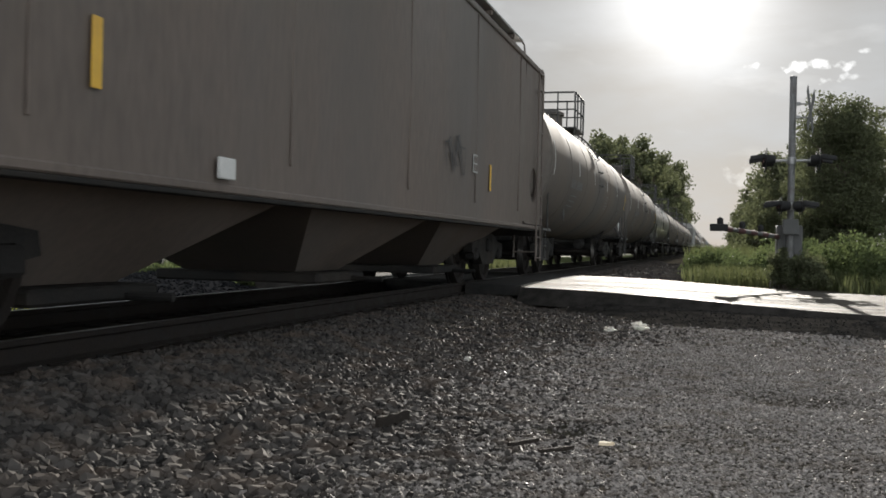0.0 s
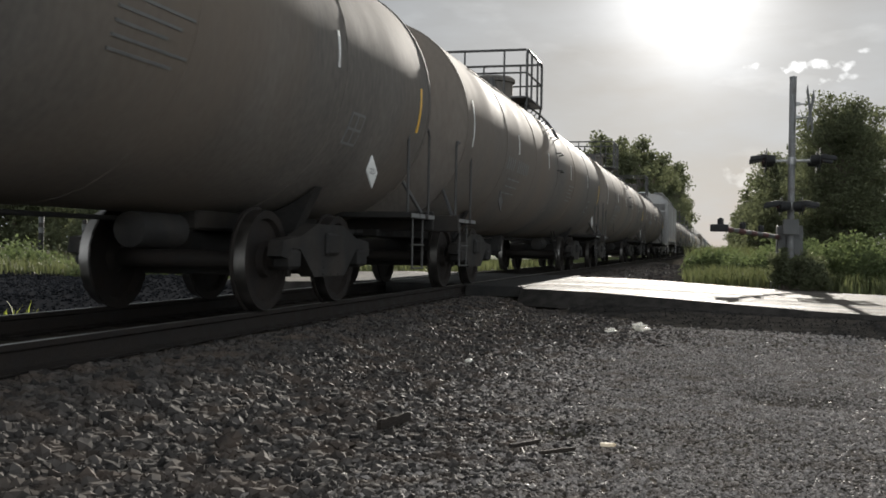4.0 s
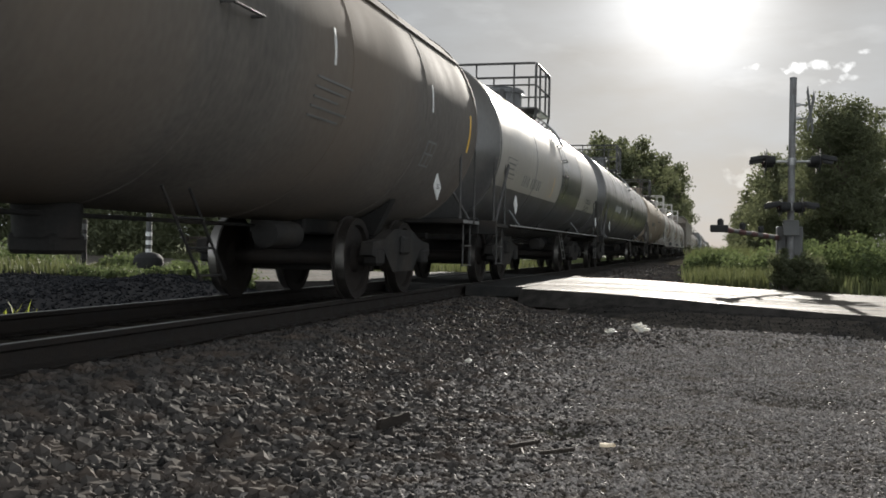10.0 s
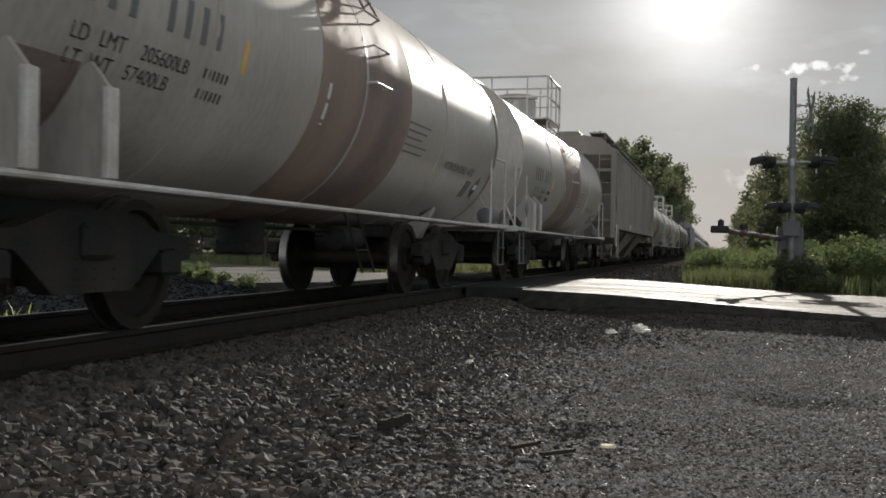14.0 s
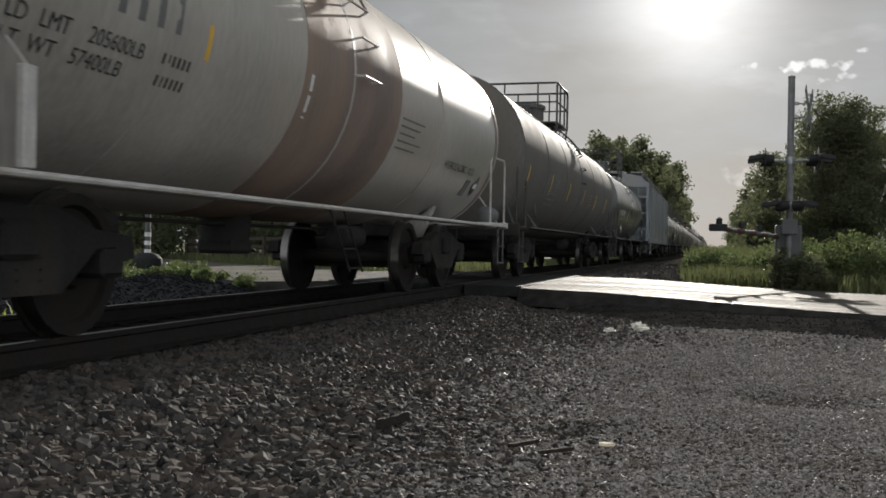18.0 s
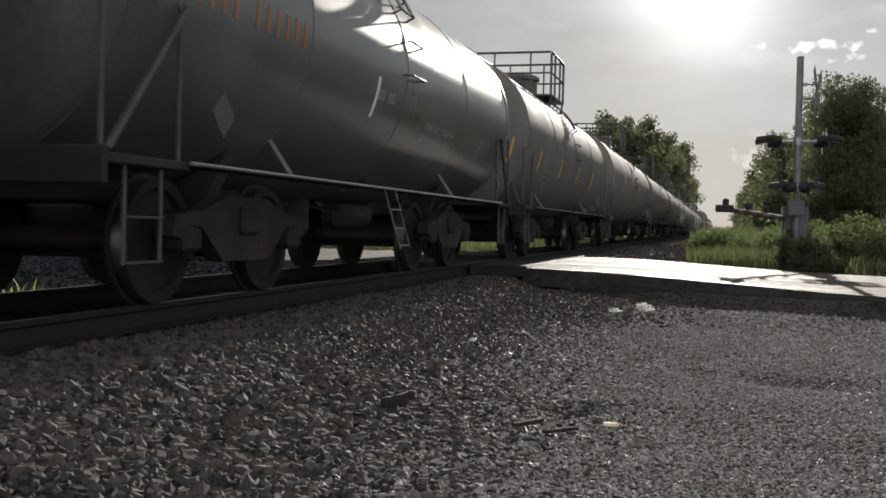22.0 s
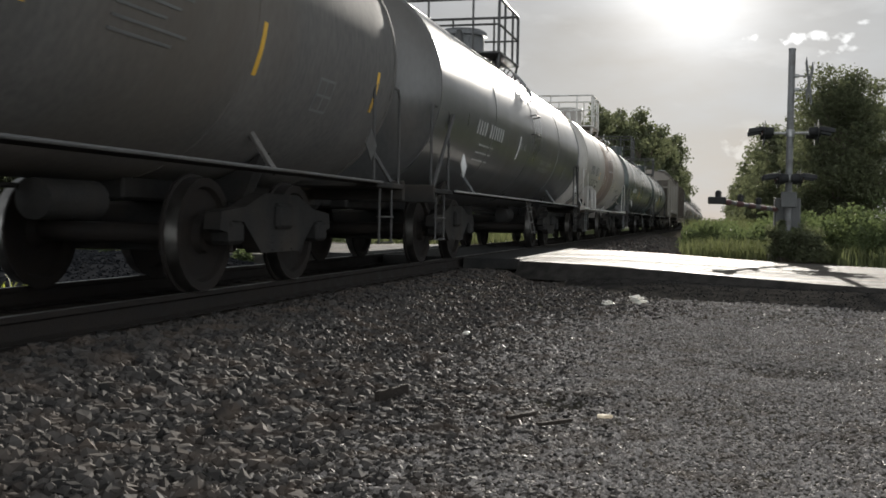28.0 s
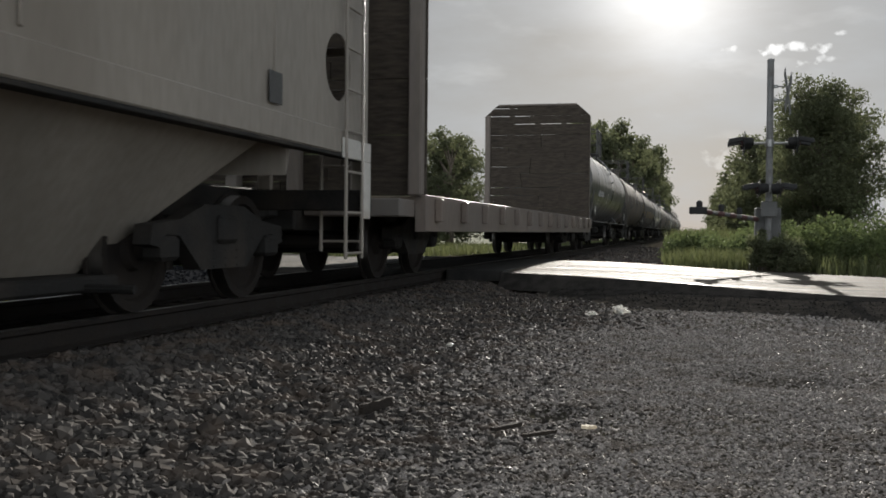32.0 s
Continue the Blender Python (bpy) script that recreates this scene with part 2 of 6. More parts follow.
RAILING = material("dark_railing_paint", (0.03, 0.03, 0.03), (0.08, 0.075, 0.07), 6, (0.45, 0.7), fine=40)
PALE = material("white_railing_paint", (0.40, 0.385, 0.36), (0.60, 0.58, 0.545), 5, (0.4, 0.6), fine=40, dirt=(0.3, 0.22, 0.15), dirt_at=0.64)
STRIPE_W = material("white_reflective_strip", (0.62, 0.62, 0.6), (0.8, 0.8, 0.78), 8, (0.3, 0.5), bump=0)
STRIPE_Y = material("yellow_reflective_strip", (0.70, 0.40, 0.04), (0.85, 0.52, 0.07), 8, (0.3, 0.5), bump=0)
LETTER_W = material("white_stencil_paint", (0.32, 0.32, 0.31), (0.5, 0.5, 0.48), 5, (0.5, 0.7), bump=0)
LETTER_K = material("black_stencil_paint", (0.03, 0.03, 0.03), (0.08, 0.08, 0.08), 5, (0.5, 0.7), bump=0)
LETTER_G = material("faded_grey_stencil_paint", (0.11, 0.11, 0.11), (0.19, 0.19, 0.185), 5, (0.5, 0.7), bump=0)
LETTER_D = material("dark_red_stencil_paint", (0.24, 0.045, 0.045), (0.34, 0.08, 0.075), 5, (0.5, 0.7), bump=0)
LETTER_O = material("faded_orange_stencil_paint", (0.22, 0.10, 0.05), (0.34, 0.16, 0.08), 5, (0.5, 0.7), bump=0)
LETTER_R = material("red_stencil_paint", (0.37, 0.27, 0.26), (0.45, 0.34, 0.32), 5, (0.5, 0.7), bump=0)
GALVANISED = material("dull_galvanised_steel", (0.12, 0.12, 0.12), (0.22, 0.22, 0.22), 6, (0.5, 0.7), metal=0.5, fine=30, bump=0.1, dirt=(0.08, 0.07, 0.06), dirt_at=0.6)
ALUMINIUM = material("weathered_aluminium", (0.24, 0.24, 0.24), (0.38, 0.38, 0.37), 5, (0.35, 0.55), metal=0.8, fine=40, bump=0.1)
DULL = material("dull_grey_walkway", (0.07, 0.07, 0.07), (0.13, 0.127, 0.123), 4, (0.5, 0.75), fine=40, dirt=(0.09, 0.075, 0.06), dirt_at=0.58)
BOX = material("grey_cabinet_paint", (0.06, 0.06, 0.059), (0.11, 0.11, 0.107), 4, (0.5, 0.75), fine=40)
HOOD = material("black_hood_paint", (0.015, 0.015, 0.015), (0.04, 0.04, 0.04), 7, (0.65, 0.9), spec=0.2)
REDLENS = material("dark_red_lens", (0.06, 0.012, 0.012), (0.10, 0.02, 0.02), 9, (0.1, 0.25), bump=0)
SIGNWHITE = material("weathered_sign_white", (0.6, 0.6, 0.58), (0.78, 0.78, 0.76), 5, (0.4, 0.6), bump=0)
BARK = material("bark", (0.05, 0.04, 0.03), (0.15, 0.12, 0.09), 6, (0.85, 1), fine=40, stretch=(1, 1, 0.3), bump=0.8, relief=0.02)
LEAF = material("leaves", (0.066, 0.078, 0.040), (0.14, 0.15, 0.078), 0.6, (0.5, 0.75), fine=3, island=0.6, bump=0, translucent=0.56)
BUSH = material("bush_leaves", (0.07, 0.098, 0.036), (0.15, 0.18, 0.075), 0.8, (0.5, 0.75), fine=4, island=0.6, bump=0, translucent=0.52)
GRASS = material("grass_blades", (0.06, 0.075, 0.026), (0.16, 0.17, 0.075), 0.8, (0.5, 0.75), fine=4, island=0.6, bump=0, translucent=0.45)
# yellow-green tuft, with its backlit brightness put into the colour
TUFT = material("backlit_tuft_blades", (0.17, 0.21, 0.03), (0.34, 0.36, 0.07), 0.8, (0.5, 0.75), fine=4, island=0.6, bump=0, translucent=0.55)
TURF = material("turf", (0.05, 0.065, 0.02), (0.12, 0.135, 0.05), 0.7, (0.9, 1), spec=0.1, fine=14, bump=0.8, relief=0.04)
WOOD = material("grey_weathered_wood", (0.07, 0.055, 0.045), (0.22, 0.18, 0.14), 5, (0.75, 0.95), fine=50, stretch=(1, 1, 5), bump=0.6)
FENCE = material("dark_fence_timber", (0.025, 0.021, 0.018), (0.085, 0.07, 0.056), 5, (0.8, 0.95), spec=0.15, fine=50, stretch=(1, 1, 5), bump=0.6)
DARKRED = material("weathered_dark_red_band", (0.05, 0.018, 0.017), (0.09, 0.03, 0.028), 6, (0.6, 0.8), bump=0)
PAPER = material("crumpled_white_paper", (0.7, 0.7, 0.68), (0.88, 0.87, 0.84), 9, (0.35, 0.6), fine=60, translucent=0.7)
CHIP = material("pale_orange_chip", (0.62, 0.47, 0.3), (0.85, 0.74, 0.56), 9, (0.6, 0.85), fine=60)
CHIP_GREY = material("silvered_dry_wood", (0.16, 0.145, 0.125), (0.34, 0.31, 0.27), 6, (0.7, 0.9), fine=60, stretch=(6, 1, 6), bump=0.5)
CONCRETE = material("stained_concrete", (0.16, 0.16, 0.155), (0.33, 0.32, 0.30), 3, (0.75, 0.95), fine=40, bump=0.5)


# ---- mesh helpers ----
class Shape:
    """Gathers corners and faces of one mesh."""

    def __init__(self):
        self.v, self.f = [], []

    def add(self, verts, faces):
        k = len(self.v)
        self.v += [tuple(p) for p in verts]
        self.f += [tuple(k + i for i in q) for q in faces]
        return self

    def box(self, x0, x1, y0, y1, z0, z1, c=0.012, turn=None):
        """A box with chamfered edges."""
        lo, hi = (x0, y0, z0), (x1, y1, z1)
        c = min(c, 0.3 * min(abs(x1 - x0), abs(y1 - y0), abs(z1 - z0)))
        vs, at = [], {}
        for sx in (0, 1):
            for sy in (0, 1):
                for sz in (0, 1):
                    s = (sx, sy, sz)
                    for ax in range(3):
                        p = [hi[i] - c if s[i] else lo[i] + c for i in range(3)]
                        p[ax] = hi[ax] if s[ax] else lo[ax]
                        at[s, ax] = len(vs)
                        vs.append(p)
        fs = []
        for ax in range(3):
            u, w = (ax + 1) % 3, (ax + 2) % 3
            for side in (0, 1):
                ring = []
                for a, b in ((0, 0), (1, 0), (1, 1), (0, 1)):
                    s = [0, 0, 0]
                    s[ax], s[u], s[w] = side, a, b
                    ring.append(at[tuple(s), ax])
                fs.append(ring if side else ring[::-1])
            for a in (0, 1):
                for b in (0, 1):
                    s0, s1 = [0, 0, 0], [0, 0, 0]
                    s0[u], s0[w], s1[u], s1[w], s1[ax] = a, b, a, b, 1
                    s0, s1 = tuple(s0), tuple(s1)
                    q = [at[s0, u], at[s1, u], at[s1, w], at[s0, w]]
                    fs.append(q if a == b else q[::-1])
        for s in [(a, b, d) for a in (0, 1) for b in (0, 1) for d in (0, 1)]:
            q = [at[s, 0], at[s, 1], at[s, 2]]
            fs.append(q if sum(s) % 2 else q[::-1])
        if turn is not None:
            vs = [turn @ Vector(p) for p in vs]
        return self.add(vs, fs)

    def rod(self, a, b, r, n=8, r2=None):
        """A round bar from a to b."""
        a, b = Vector(a), Vector(b)
        d = (b - a).normalized()
        u = d.orthogonal().normalized()
        w = d.cross(u)
        r2 = r if r2 is None else r2
        vs = []
        for p, q in ((a, r), (b, r2)):
            for i in range(n):
                t = 2 * math.pi * i / n
                vs.append(p + (u * math.cos(t) + w * math.sin(t)) * q)
        fs = [(i, (i + 1) % n, n + (i + 1) % n, n + i) for i in range(n)]
        fs += [tuple(range(n))[::-1], tuple(range(n, 2 * n))]
        return self.add(vs, fs)

    def pipe(self, pts, r, n=6):
        """A bent bar through pts."""
        pts = [Vector(p) for p in pts]
        vs, u = [], None
        for i, p in enumerate(pts):
            d = (pts[min(i + 1, len(pts) - 1)] - pts[max(i - 1, 0)]).normalized()
            if u is None:
                u = d.orthogonal().normalized()
            u = (u - d * u.dot(d)).normalized()
            w = d.cross(u)
            vs += [p + (u * math.cos(2 * math.pi * k / n) + w * math.sin(2 * math.pi * k / n)) * r for k in range(n)]
        fs = []
        for i in range(len(pts) - 1):
            fs += [(i * n + k, i * n + (k + 1) % n, (i + 1) * n + (k + 1) % n, (i + 1) * n + k) for k in range(n)]
        k = (len(pts) - 1) * n
        fs += [tuple(range(n))[::-1], tuple(range(k, k + n))]
        return self.add(vs, fs)

    def lathe(self, profile, n=32, centre=(0, 0, 0), axis="y"):
        """Turns a profile of (radius, along) round an axis through centre."""
        vs, fs = [], []
        for r, s in profile:
            for i in range(n):
                t = 2 * math.pi * i / n
                p = {"y": (r * math.cos(t), s, r * math.sin(t)), "x": (s, r * math.cos(t), r * math.sin(t)), "z": (r * math.cos(t), r * math.sin(t), s)}[axis]
                vs.append(Vector(p) + Vector(centre))
        m = len(profile)
        for j in range(m - 1):
            fs += [(j * n + i, j * n + (i + 1) % n, (j + 1) * n + (i + 1) % n, (j + 1) * n + i) for i in range(n)]
        fs += [tuple(range(n))[::-1], tuple(range((m - 1) * n, m * n))]
        return self.add(vs, fs)

    def prism(self, outline, y0, y1):
        """An outline of (x, z) drawn out along y."""
        n = len(outline)
        vs = [(x, y0, z) for x, z in outline] + [(x, y1, z) for x, z in outline]
        fs = [(i, (i + 1) % n, n + (i + 1) % n, n + i) for i in range(n)]
        fs += [tuple(range(n))[::-1], tuple(range(n, 2 * n))]
        return self.add(vs, fs)

    def slab(self, outline, x0, x1):
        """An outline of (y, z) drawn out along x."""
        n = len(outline)
        vs = [(x0, y, z) for y, z in outline] + [(x1, y, z) for y, z in outline]
        fs = [(i, (i + 1) % n, n + (i + 1) % n, n + i) for i in range(n)]
        fs += [tuple(range(n))[::-1], tuple(range(n, 2 * n))]
        return self.add(vs, fs)

    def mesh(self, name, smooth=0.0):
        me = bpy.data.meshes.new(name)
        me.from_pydata(self.v, [], self.f)
        bm = bmesh.new()
        bm.from_mesh(me)
        bmesh.ops.recalc_face_normals(bm, faces=bm.faces)
        if smooth:
            for e in bm.edges:
                e.smooth = len(e.link_faces) == 2 and e.calc_face_angle(0) < radians(smooth)
            for q in bm.faces:
                q.smooth = True
        bm.to_mesh(me)
        bm.free()
        return me


def part(name, shape, mat, parent, label="", smooth=35.0, at=None):
    """One mesh object under a thing or a part."""
    me = shape if isinstance(shape, bpy.types.Mesh) else shape.mesh(name, smooth)
    if not me.materials:
        me.materials.append(mat)
    ob = new(name, me)
    ob.parent = parent
    if at is not None:
        ob.matrix_basis = at
    return tagged(ob, label) if label else ob


def thing(name, label, category, at=None, group="", kind=""):
    ob = new(name)
    ob.empty_display_size = 0.3
    if at is not None:
        ob.matrix_basis = at
    return tagged(ob, label, category, group, kind)


def single(name, shape, mat, label, category, at=None, group="", kind="", smooth=35.0):
    ob = part(name, shape, mat, None, "", smooth, at)
    return tagged(ob, label, category, group, kind)


def arrays(name, verts, faces, mat, smooth=False):
    """A mesh from numpy arrays; all faces have the same number of corners."""
    me = bpy.data.meshes.new(name)
    n, k = faces.shape
    me.vertices.add(len(verts))
    me.vertices.foreach_set("co", np.ascontiguousarray(verts, dtype=np.float32).ravel())
    me.loops.add(n * k)
    me.loops.foreach_set("vertex_index", np.ascontiguousarray(faces, dtype=np.int32).ravel())
    me.polygons.add(n)
    me.polygons.foreach_set("loop_start", np.arange(0, n * k, k, dtype=np.int32))
    me.polygons.foreach_set("use_smooth", np.full(n, smooth))
    me.update()
    me.validate()
    me.materials.append(mat)
    return me


def step(a, b, x):
    k = np.clip((x - a) / (b - a), 0, 1)
    return k * k * (3 - 2 * k)


# ---- ground, road and track ----
ROAD = [(60, 3.0), (30, 10.0), (14, 14.4), (6, 16.5), (2.5, 17.4), (-2.7, 19.35), (-4.7, 19.8), (-7.0, 20.5), (-10, 23.2), (-14, 27.6), (-22, 36), (-45, 60), (-90, 107)]


def road_height(x):
    x = np.asarray(x, float)
    right = RAIL - 0.006 - 0.14 * step(-2.4, 2.4, x) - 0.07 * step(1.4, 9, x)
    return np.where(x > -4.7, right, RAIL - 0.006 - 0.16 * step(6.3, 11, -x) - 0.08 * step(11, 20, -x))


def road_middle(x):
    xs, ys = zip(*ROAD[::-1])
    return np.interp(x, xs, ys)


def apron_edge(x):
    """Where the loose gravel ends before the road's dark apron."""
    return np.interp(x, [-3.2, -2.9, -0.8, 1.3, 3.0, 9.0], [16.2, 15.9, 13.0, 12.1, 11.5, 9.6])


def ground_height(x, y):
    x, y = np.asarray(x, float), np.asarray(y, float)
    off = np.abs(x - TRACK_X)
    z = 0.15 * (1 - step(1.45, 2.15, off))
    z = np.maximum(z, 0.12 * step(0.0, 1.0, (y - apron_edge(x)) / np.maximum(0.6, road_middle(x) - 3.8 - apron_edge(x))) * step(45, 28, y) * step(9, 4, x))
    mound = (0.30 + 0.05 * np.sin(x * 1.9 + y * 0.8)) * step(-6.7, -8.6, x) * step(-15, -12, x) * step(6.5, 11, y) * step(21, 17, y)
    z = np.maximum(z, mound)
    z = z + 0.018 * np.sin(x * 1.7 + 0.6 * np.sin(y * 1.3)) * np.sin(y * 1.1 + 1.0) * step(1.9, 2.6, off)
    # two hollows added so that patches of the gravel lie in shade
    z = z - 0.075 * np.exp(-((x - 0.62) / 0.55) ** 2 - ((y - 6.9) / 0.34) ** 2) - 0.06 * np.exp(-((x + 0.75) / 0.2) ** 2 - ((y - 5.35) / 0.16) ** 2)
    near = np.abs(y - road_middle(x)) < np.where(x < -7, 4.9, 3.95)
    return np.where(near, np.minimum(z, road_height(x) - 0.10), z)


def ground():
    xs = np.concatenate([[-3000, -1200, -500, -220, -110, -60, -36], np.arange(-24, -8, 0.5), np.arange(-8, 4, 0.16), np.arange(4, 14, 0.5), [16, 20, 28, 45, 80, 160, 400, 1200, 3000]])
    ys = np.concatenate([[-3000, -900, -300, -100, -40, -16, -8], np.arange(-4, 1.5, 0.6), np.arange(1.5, 20, 0.16), np.arange(20, 40, 0.8), [42, 48, 56, 66, 80, 100, 130, 180, 260, 400, 700, 1300, 3000]])
    gx, gy = np.meshgrid(xs, ys, indexing="ij")
    v = np.stack([gx, gy, ground_height(gx, gy)], -1).reshape(-1, 3)
    ny = len(ys)
    i, j = np.meshgrid(np.arange(len(xs) - 1), np.arange(ny - 1), indexing="ij")
    a = (i * ny + j).ravel()
    me = arrays("ground", v, np.stack([a, a + ny, a + ny + 1, a + 1], -1), EARTH, True)
    me.materials.append(TURF)
    me.materials.append(CINDER)
    me.materials.append(SHOULDER)
    cx, cy = xs[:-1][i.ravel()], ys[:-1][j.ravel()]
    turf = (((cx > 5.5) | (cx < -12) | (cy > 24)) & (np.abs(cx - TRACK_X) > 4.0)) | (cy < -20)
    # darker ground between the loose gravel and the road
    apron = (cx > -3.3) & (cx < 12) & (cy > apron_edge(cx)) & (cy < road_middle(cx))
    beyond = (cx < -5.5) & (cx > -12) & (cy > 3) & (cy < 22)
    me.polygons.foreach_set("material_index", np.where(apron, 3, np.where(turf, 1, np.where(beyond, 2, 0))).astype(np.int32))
    tagged(new("ground", me), "grey-brown gravel and earth beside the railway", "ground", kind="structure")


ground()


def road_strip(x_from, x_to, name, label):
    xs = np.arange(x_from, x_to + 0.01, (x_to - x_from) / max(2, round((x_to - x_from) / 0.6)))
    s = Shape()
    rows = 9
    for x in xs:
        d = 0.5
        slope = (road_middle(x + d) - road_middle(x - d)) / (2 * d)
        half = 3.5 * math.sqrt(1 + float(slope) ** 2)
        z = float(road_height(x))
        for k in range(rows):
            q = -1 + 2 * k / (rows - 1)
            s.v.append((float(x), float(road_middle(x)) + q * half, z - 0.03 * q * q))
        for q in (1, -1):
            s.v.append((float(x), float(road_middle(x)) + q * (half + 0.34), z - 0.28))
    w = rows + 2
    for i in range(len(xs) - 1):
        ring = list(range(rows)) + [rows, rows + 1]
        for k in range(w):
            a, b = ring[k], ring[(k + 1) % w]
            s.f.append((i * w + a, i * w + b, (i + 1) * w + b, (i + 1) * w + a))
    s.f += [tuple(range(w)), tuple((len(xs) - 1) * w + k for k in range(w))]
    me = single(name, s, ASPHALT, label, "road", kind="structure", smooth=30).data
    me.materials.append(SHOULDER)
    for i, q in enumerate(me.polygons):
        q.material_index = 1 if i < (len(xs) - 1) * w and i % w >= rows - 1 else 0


road_strip(-2.95, 58, "road", "worn grey asphalt road up to the level crossing")
road_strip(-88, -6.45, "road", "worn grey asphalt road beyond the track")

RAIL_OUTLINE = [(-0.068, 0), (0.068, 0), (0.068, 0.012), (0.012, 0.03), (0.009, 0.125), (0.034, 0.14), (0.034, 0.166), (0.026, 0.174), (-0.026, 0.174), (-0.034, 0.166), (-0.034, 0.14), (-0.009, 0.125), (-0.012, 0.03), (-0.068, 0.012)]


def track():
    t = thing("railway_track", "steel rails on dark timber sleepers in ballast", "track", pose(TRACK_X, 0, RAIL - 0.175), kind="structure")
    for side in (-0.7525, 0.7525):
        r = part("rail", Shape().prism([(x + side, z) for x, z in RAIL_OUTLINE], -60, 900), STEEL, t, "rusty steel rail")
        part("rail_head", Shape().box(side - 0.024, side + 0.024, -60, 900, 0.1735, 0.1765, c=0.001), POLISHED, r, "polished running surface")
    tie = Shape().box(-1.3, 1.3, -0.115, 0.115, -0.17, 0.0, c=0.015).mesh("sleeper", 0)
    tie.materials.append(TIE)
    rnd = random.Random(4)
    for i in range(70):
        part("sleeper", tie, TIE, t, at=pose(rnd.uniform(-0.03, 0.03), 0.3 + i * 0.51, -0.002, 0, 0, rnd.uniform(-0.8, 0.8)))
    far = Shape()
    for i in range(230):
        y = 0.3 + (70 + i) * 0.51
        far.box(-1.3, 1.3, y - 0.115, y + 0.115, -0.17, -0.002, c=0.015)
    for i in range(100):
        far.box(-1.3, 1.3, -0.4 - 0.51 * i, -0.17 - 0.51 * i, -0.17, -0.002, c=0.015)
    tagged(part("sleepers_far", far, TIE, t, smooth=0), kind="stuff")
    plate = Shape().box(-0.1, 0.1, -0.09, 0.09, 0.0, 0.014, c=0.004).mesh("tie_plate", 0)
    plate.materials.append(STEEL)
    for i in range(0, 34):
        for side in (-0.7525, 0.7525):
            part("tie_plate", plate, STEEL, t, at=pose(side, 0.3 + i * 0.51, -0.002))
    crossing = thing("crossing_surface", "dark rubber and timber panels between the rails", "crossing", pose(TRACK_X, 0, 0), kind="structure")
    for x0, x1 in ((-1.76, -0.83), (-0.66, -0.005), (0.005, 0.66), (0.83, 1.76)):
        for k in range(3):
            y0 = 19.8 - 3.6 + k * 2.4 - 0.26 * (x0 + x1) / 2
            part("panel", Shape().box(x0, x1, y0, y0 + 2.39, RAIL - 0.18, RAIL - 0.008 - 0.001 * k, c=0.01), PANEL, crossing)


track()


def stones(name, label, n, sample, seed, big, flat=0.6, rough=False, mat=None):
    """Loose stones strewn over the ground, each a rough lump of its own."""
    rg = np.random.default_rng(seed)
    # blocks with their corners broken off
    ico = np.array([v for i in (-1, 1) for j in (-1, 1) for v in ((i, j, 0), (i, 0, j), (0, i, j))], float) / 1.18
    sides = [[q for q in range(12) if ico[q] @ n > 0.84] for n in [(i, j, k) for i in (-1, 0, 1) for j in (-1, 0, 1) for k in (-1, 0, 1)] if sum(map(abs, n)) in (1, 3)]
    tri = []
    for side in sides:
        mid = ico[side].mean(0)
        u = ico[side[0]] - mid
        v = np.cross(mid, u)
        side.sort(key=lambda q: math.atan2((ico[q] - mid) @ v / np.linalg.norm(v), (ico[q] - mid) @ u / np.linalg.norm(u)))
        tri += [(side[0], side[q], side[q + 1]) for q in range(1, len(side) - 1)]
    tri = np.array(tri)
    if rough:
        ico = np.array([(1, 0, 0), (-1, 0, 0), (0, 1, 0), (0, -1, 0), (0, 0, 1), (0, 0, -1)]) * 1.05
        tri = np.array([(4, 0, 2), (4, 2, 1), (4, 1, 3), (4, 3, 0), (5, 2, 0), (5, 1, 2), (5, 3, 1), (5, 0, 3)])
    c = len(ico)
    x, y = sample(rg, n)
    n = len(x)
    r = big(rg, x, y)
    x, y, r = x[r > 0], y[r > 0], r[r > 0]
    n = len(x)
    p = ico[None] * rg.uniform(0.72 if rough else 0.86, 1.2 if rough else 1.08, (n, c, 1)) + rg.normal(0, 0.07, (n, c, 3))
    p *= np.stack([rg.uniform(0.85, 1.35, n), rg.uniform(0.7, 1.05, n), rg.uniform(flat * 0.75, flat * 1.35, n)], -1)[:, None]
    tilt = rg.normal(0, 0.38 if rough else 0.5, n)
    c, s = np.cos(tilt)[:, None], np.sin(tilt)[:, None]
    p = np.stack([p[..., 0] * c + p[..., 2] * s, p[..., 1], p[..., 2] * c - p[..., 0] * s], -1)
    yaw = rg.uniform(0, 6.283, n)
    c, s = np.cos(yaw)[:, None], np.sin(yaw)[:, None]
    p = np.stack([p[..., 0] * c - p[..., 1] * s, p[..., 0] * s + p[..., 1] * c, p[..., 2]], -1)
    p *= r[:, None, None]
    p += np.stack([x, y, ground_height(x, y) + r * rg.uniform(0.05, 0.5 if rough else 0.8, n)], -1)[:, None]
    f = (tri[None] + len(ico) * np.arange(n)[:, None, None]).reshape(-1, 3)
    tagged(new(name, arrays(name, p.reshape(-1, 3), f, mat or STONE)), label, "gravel", kind="stuff")


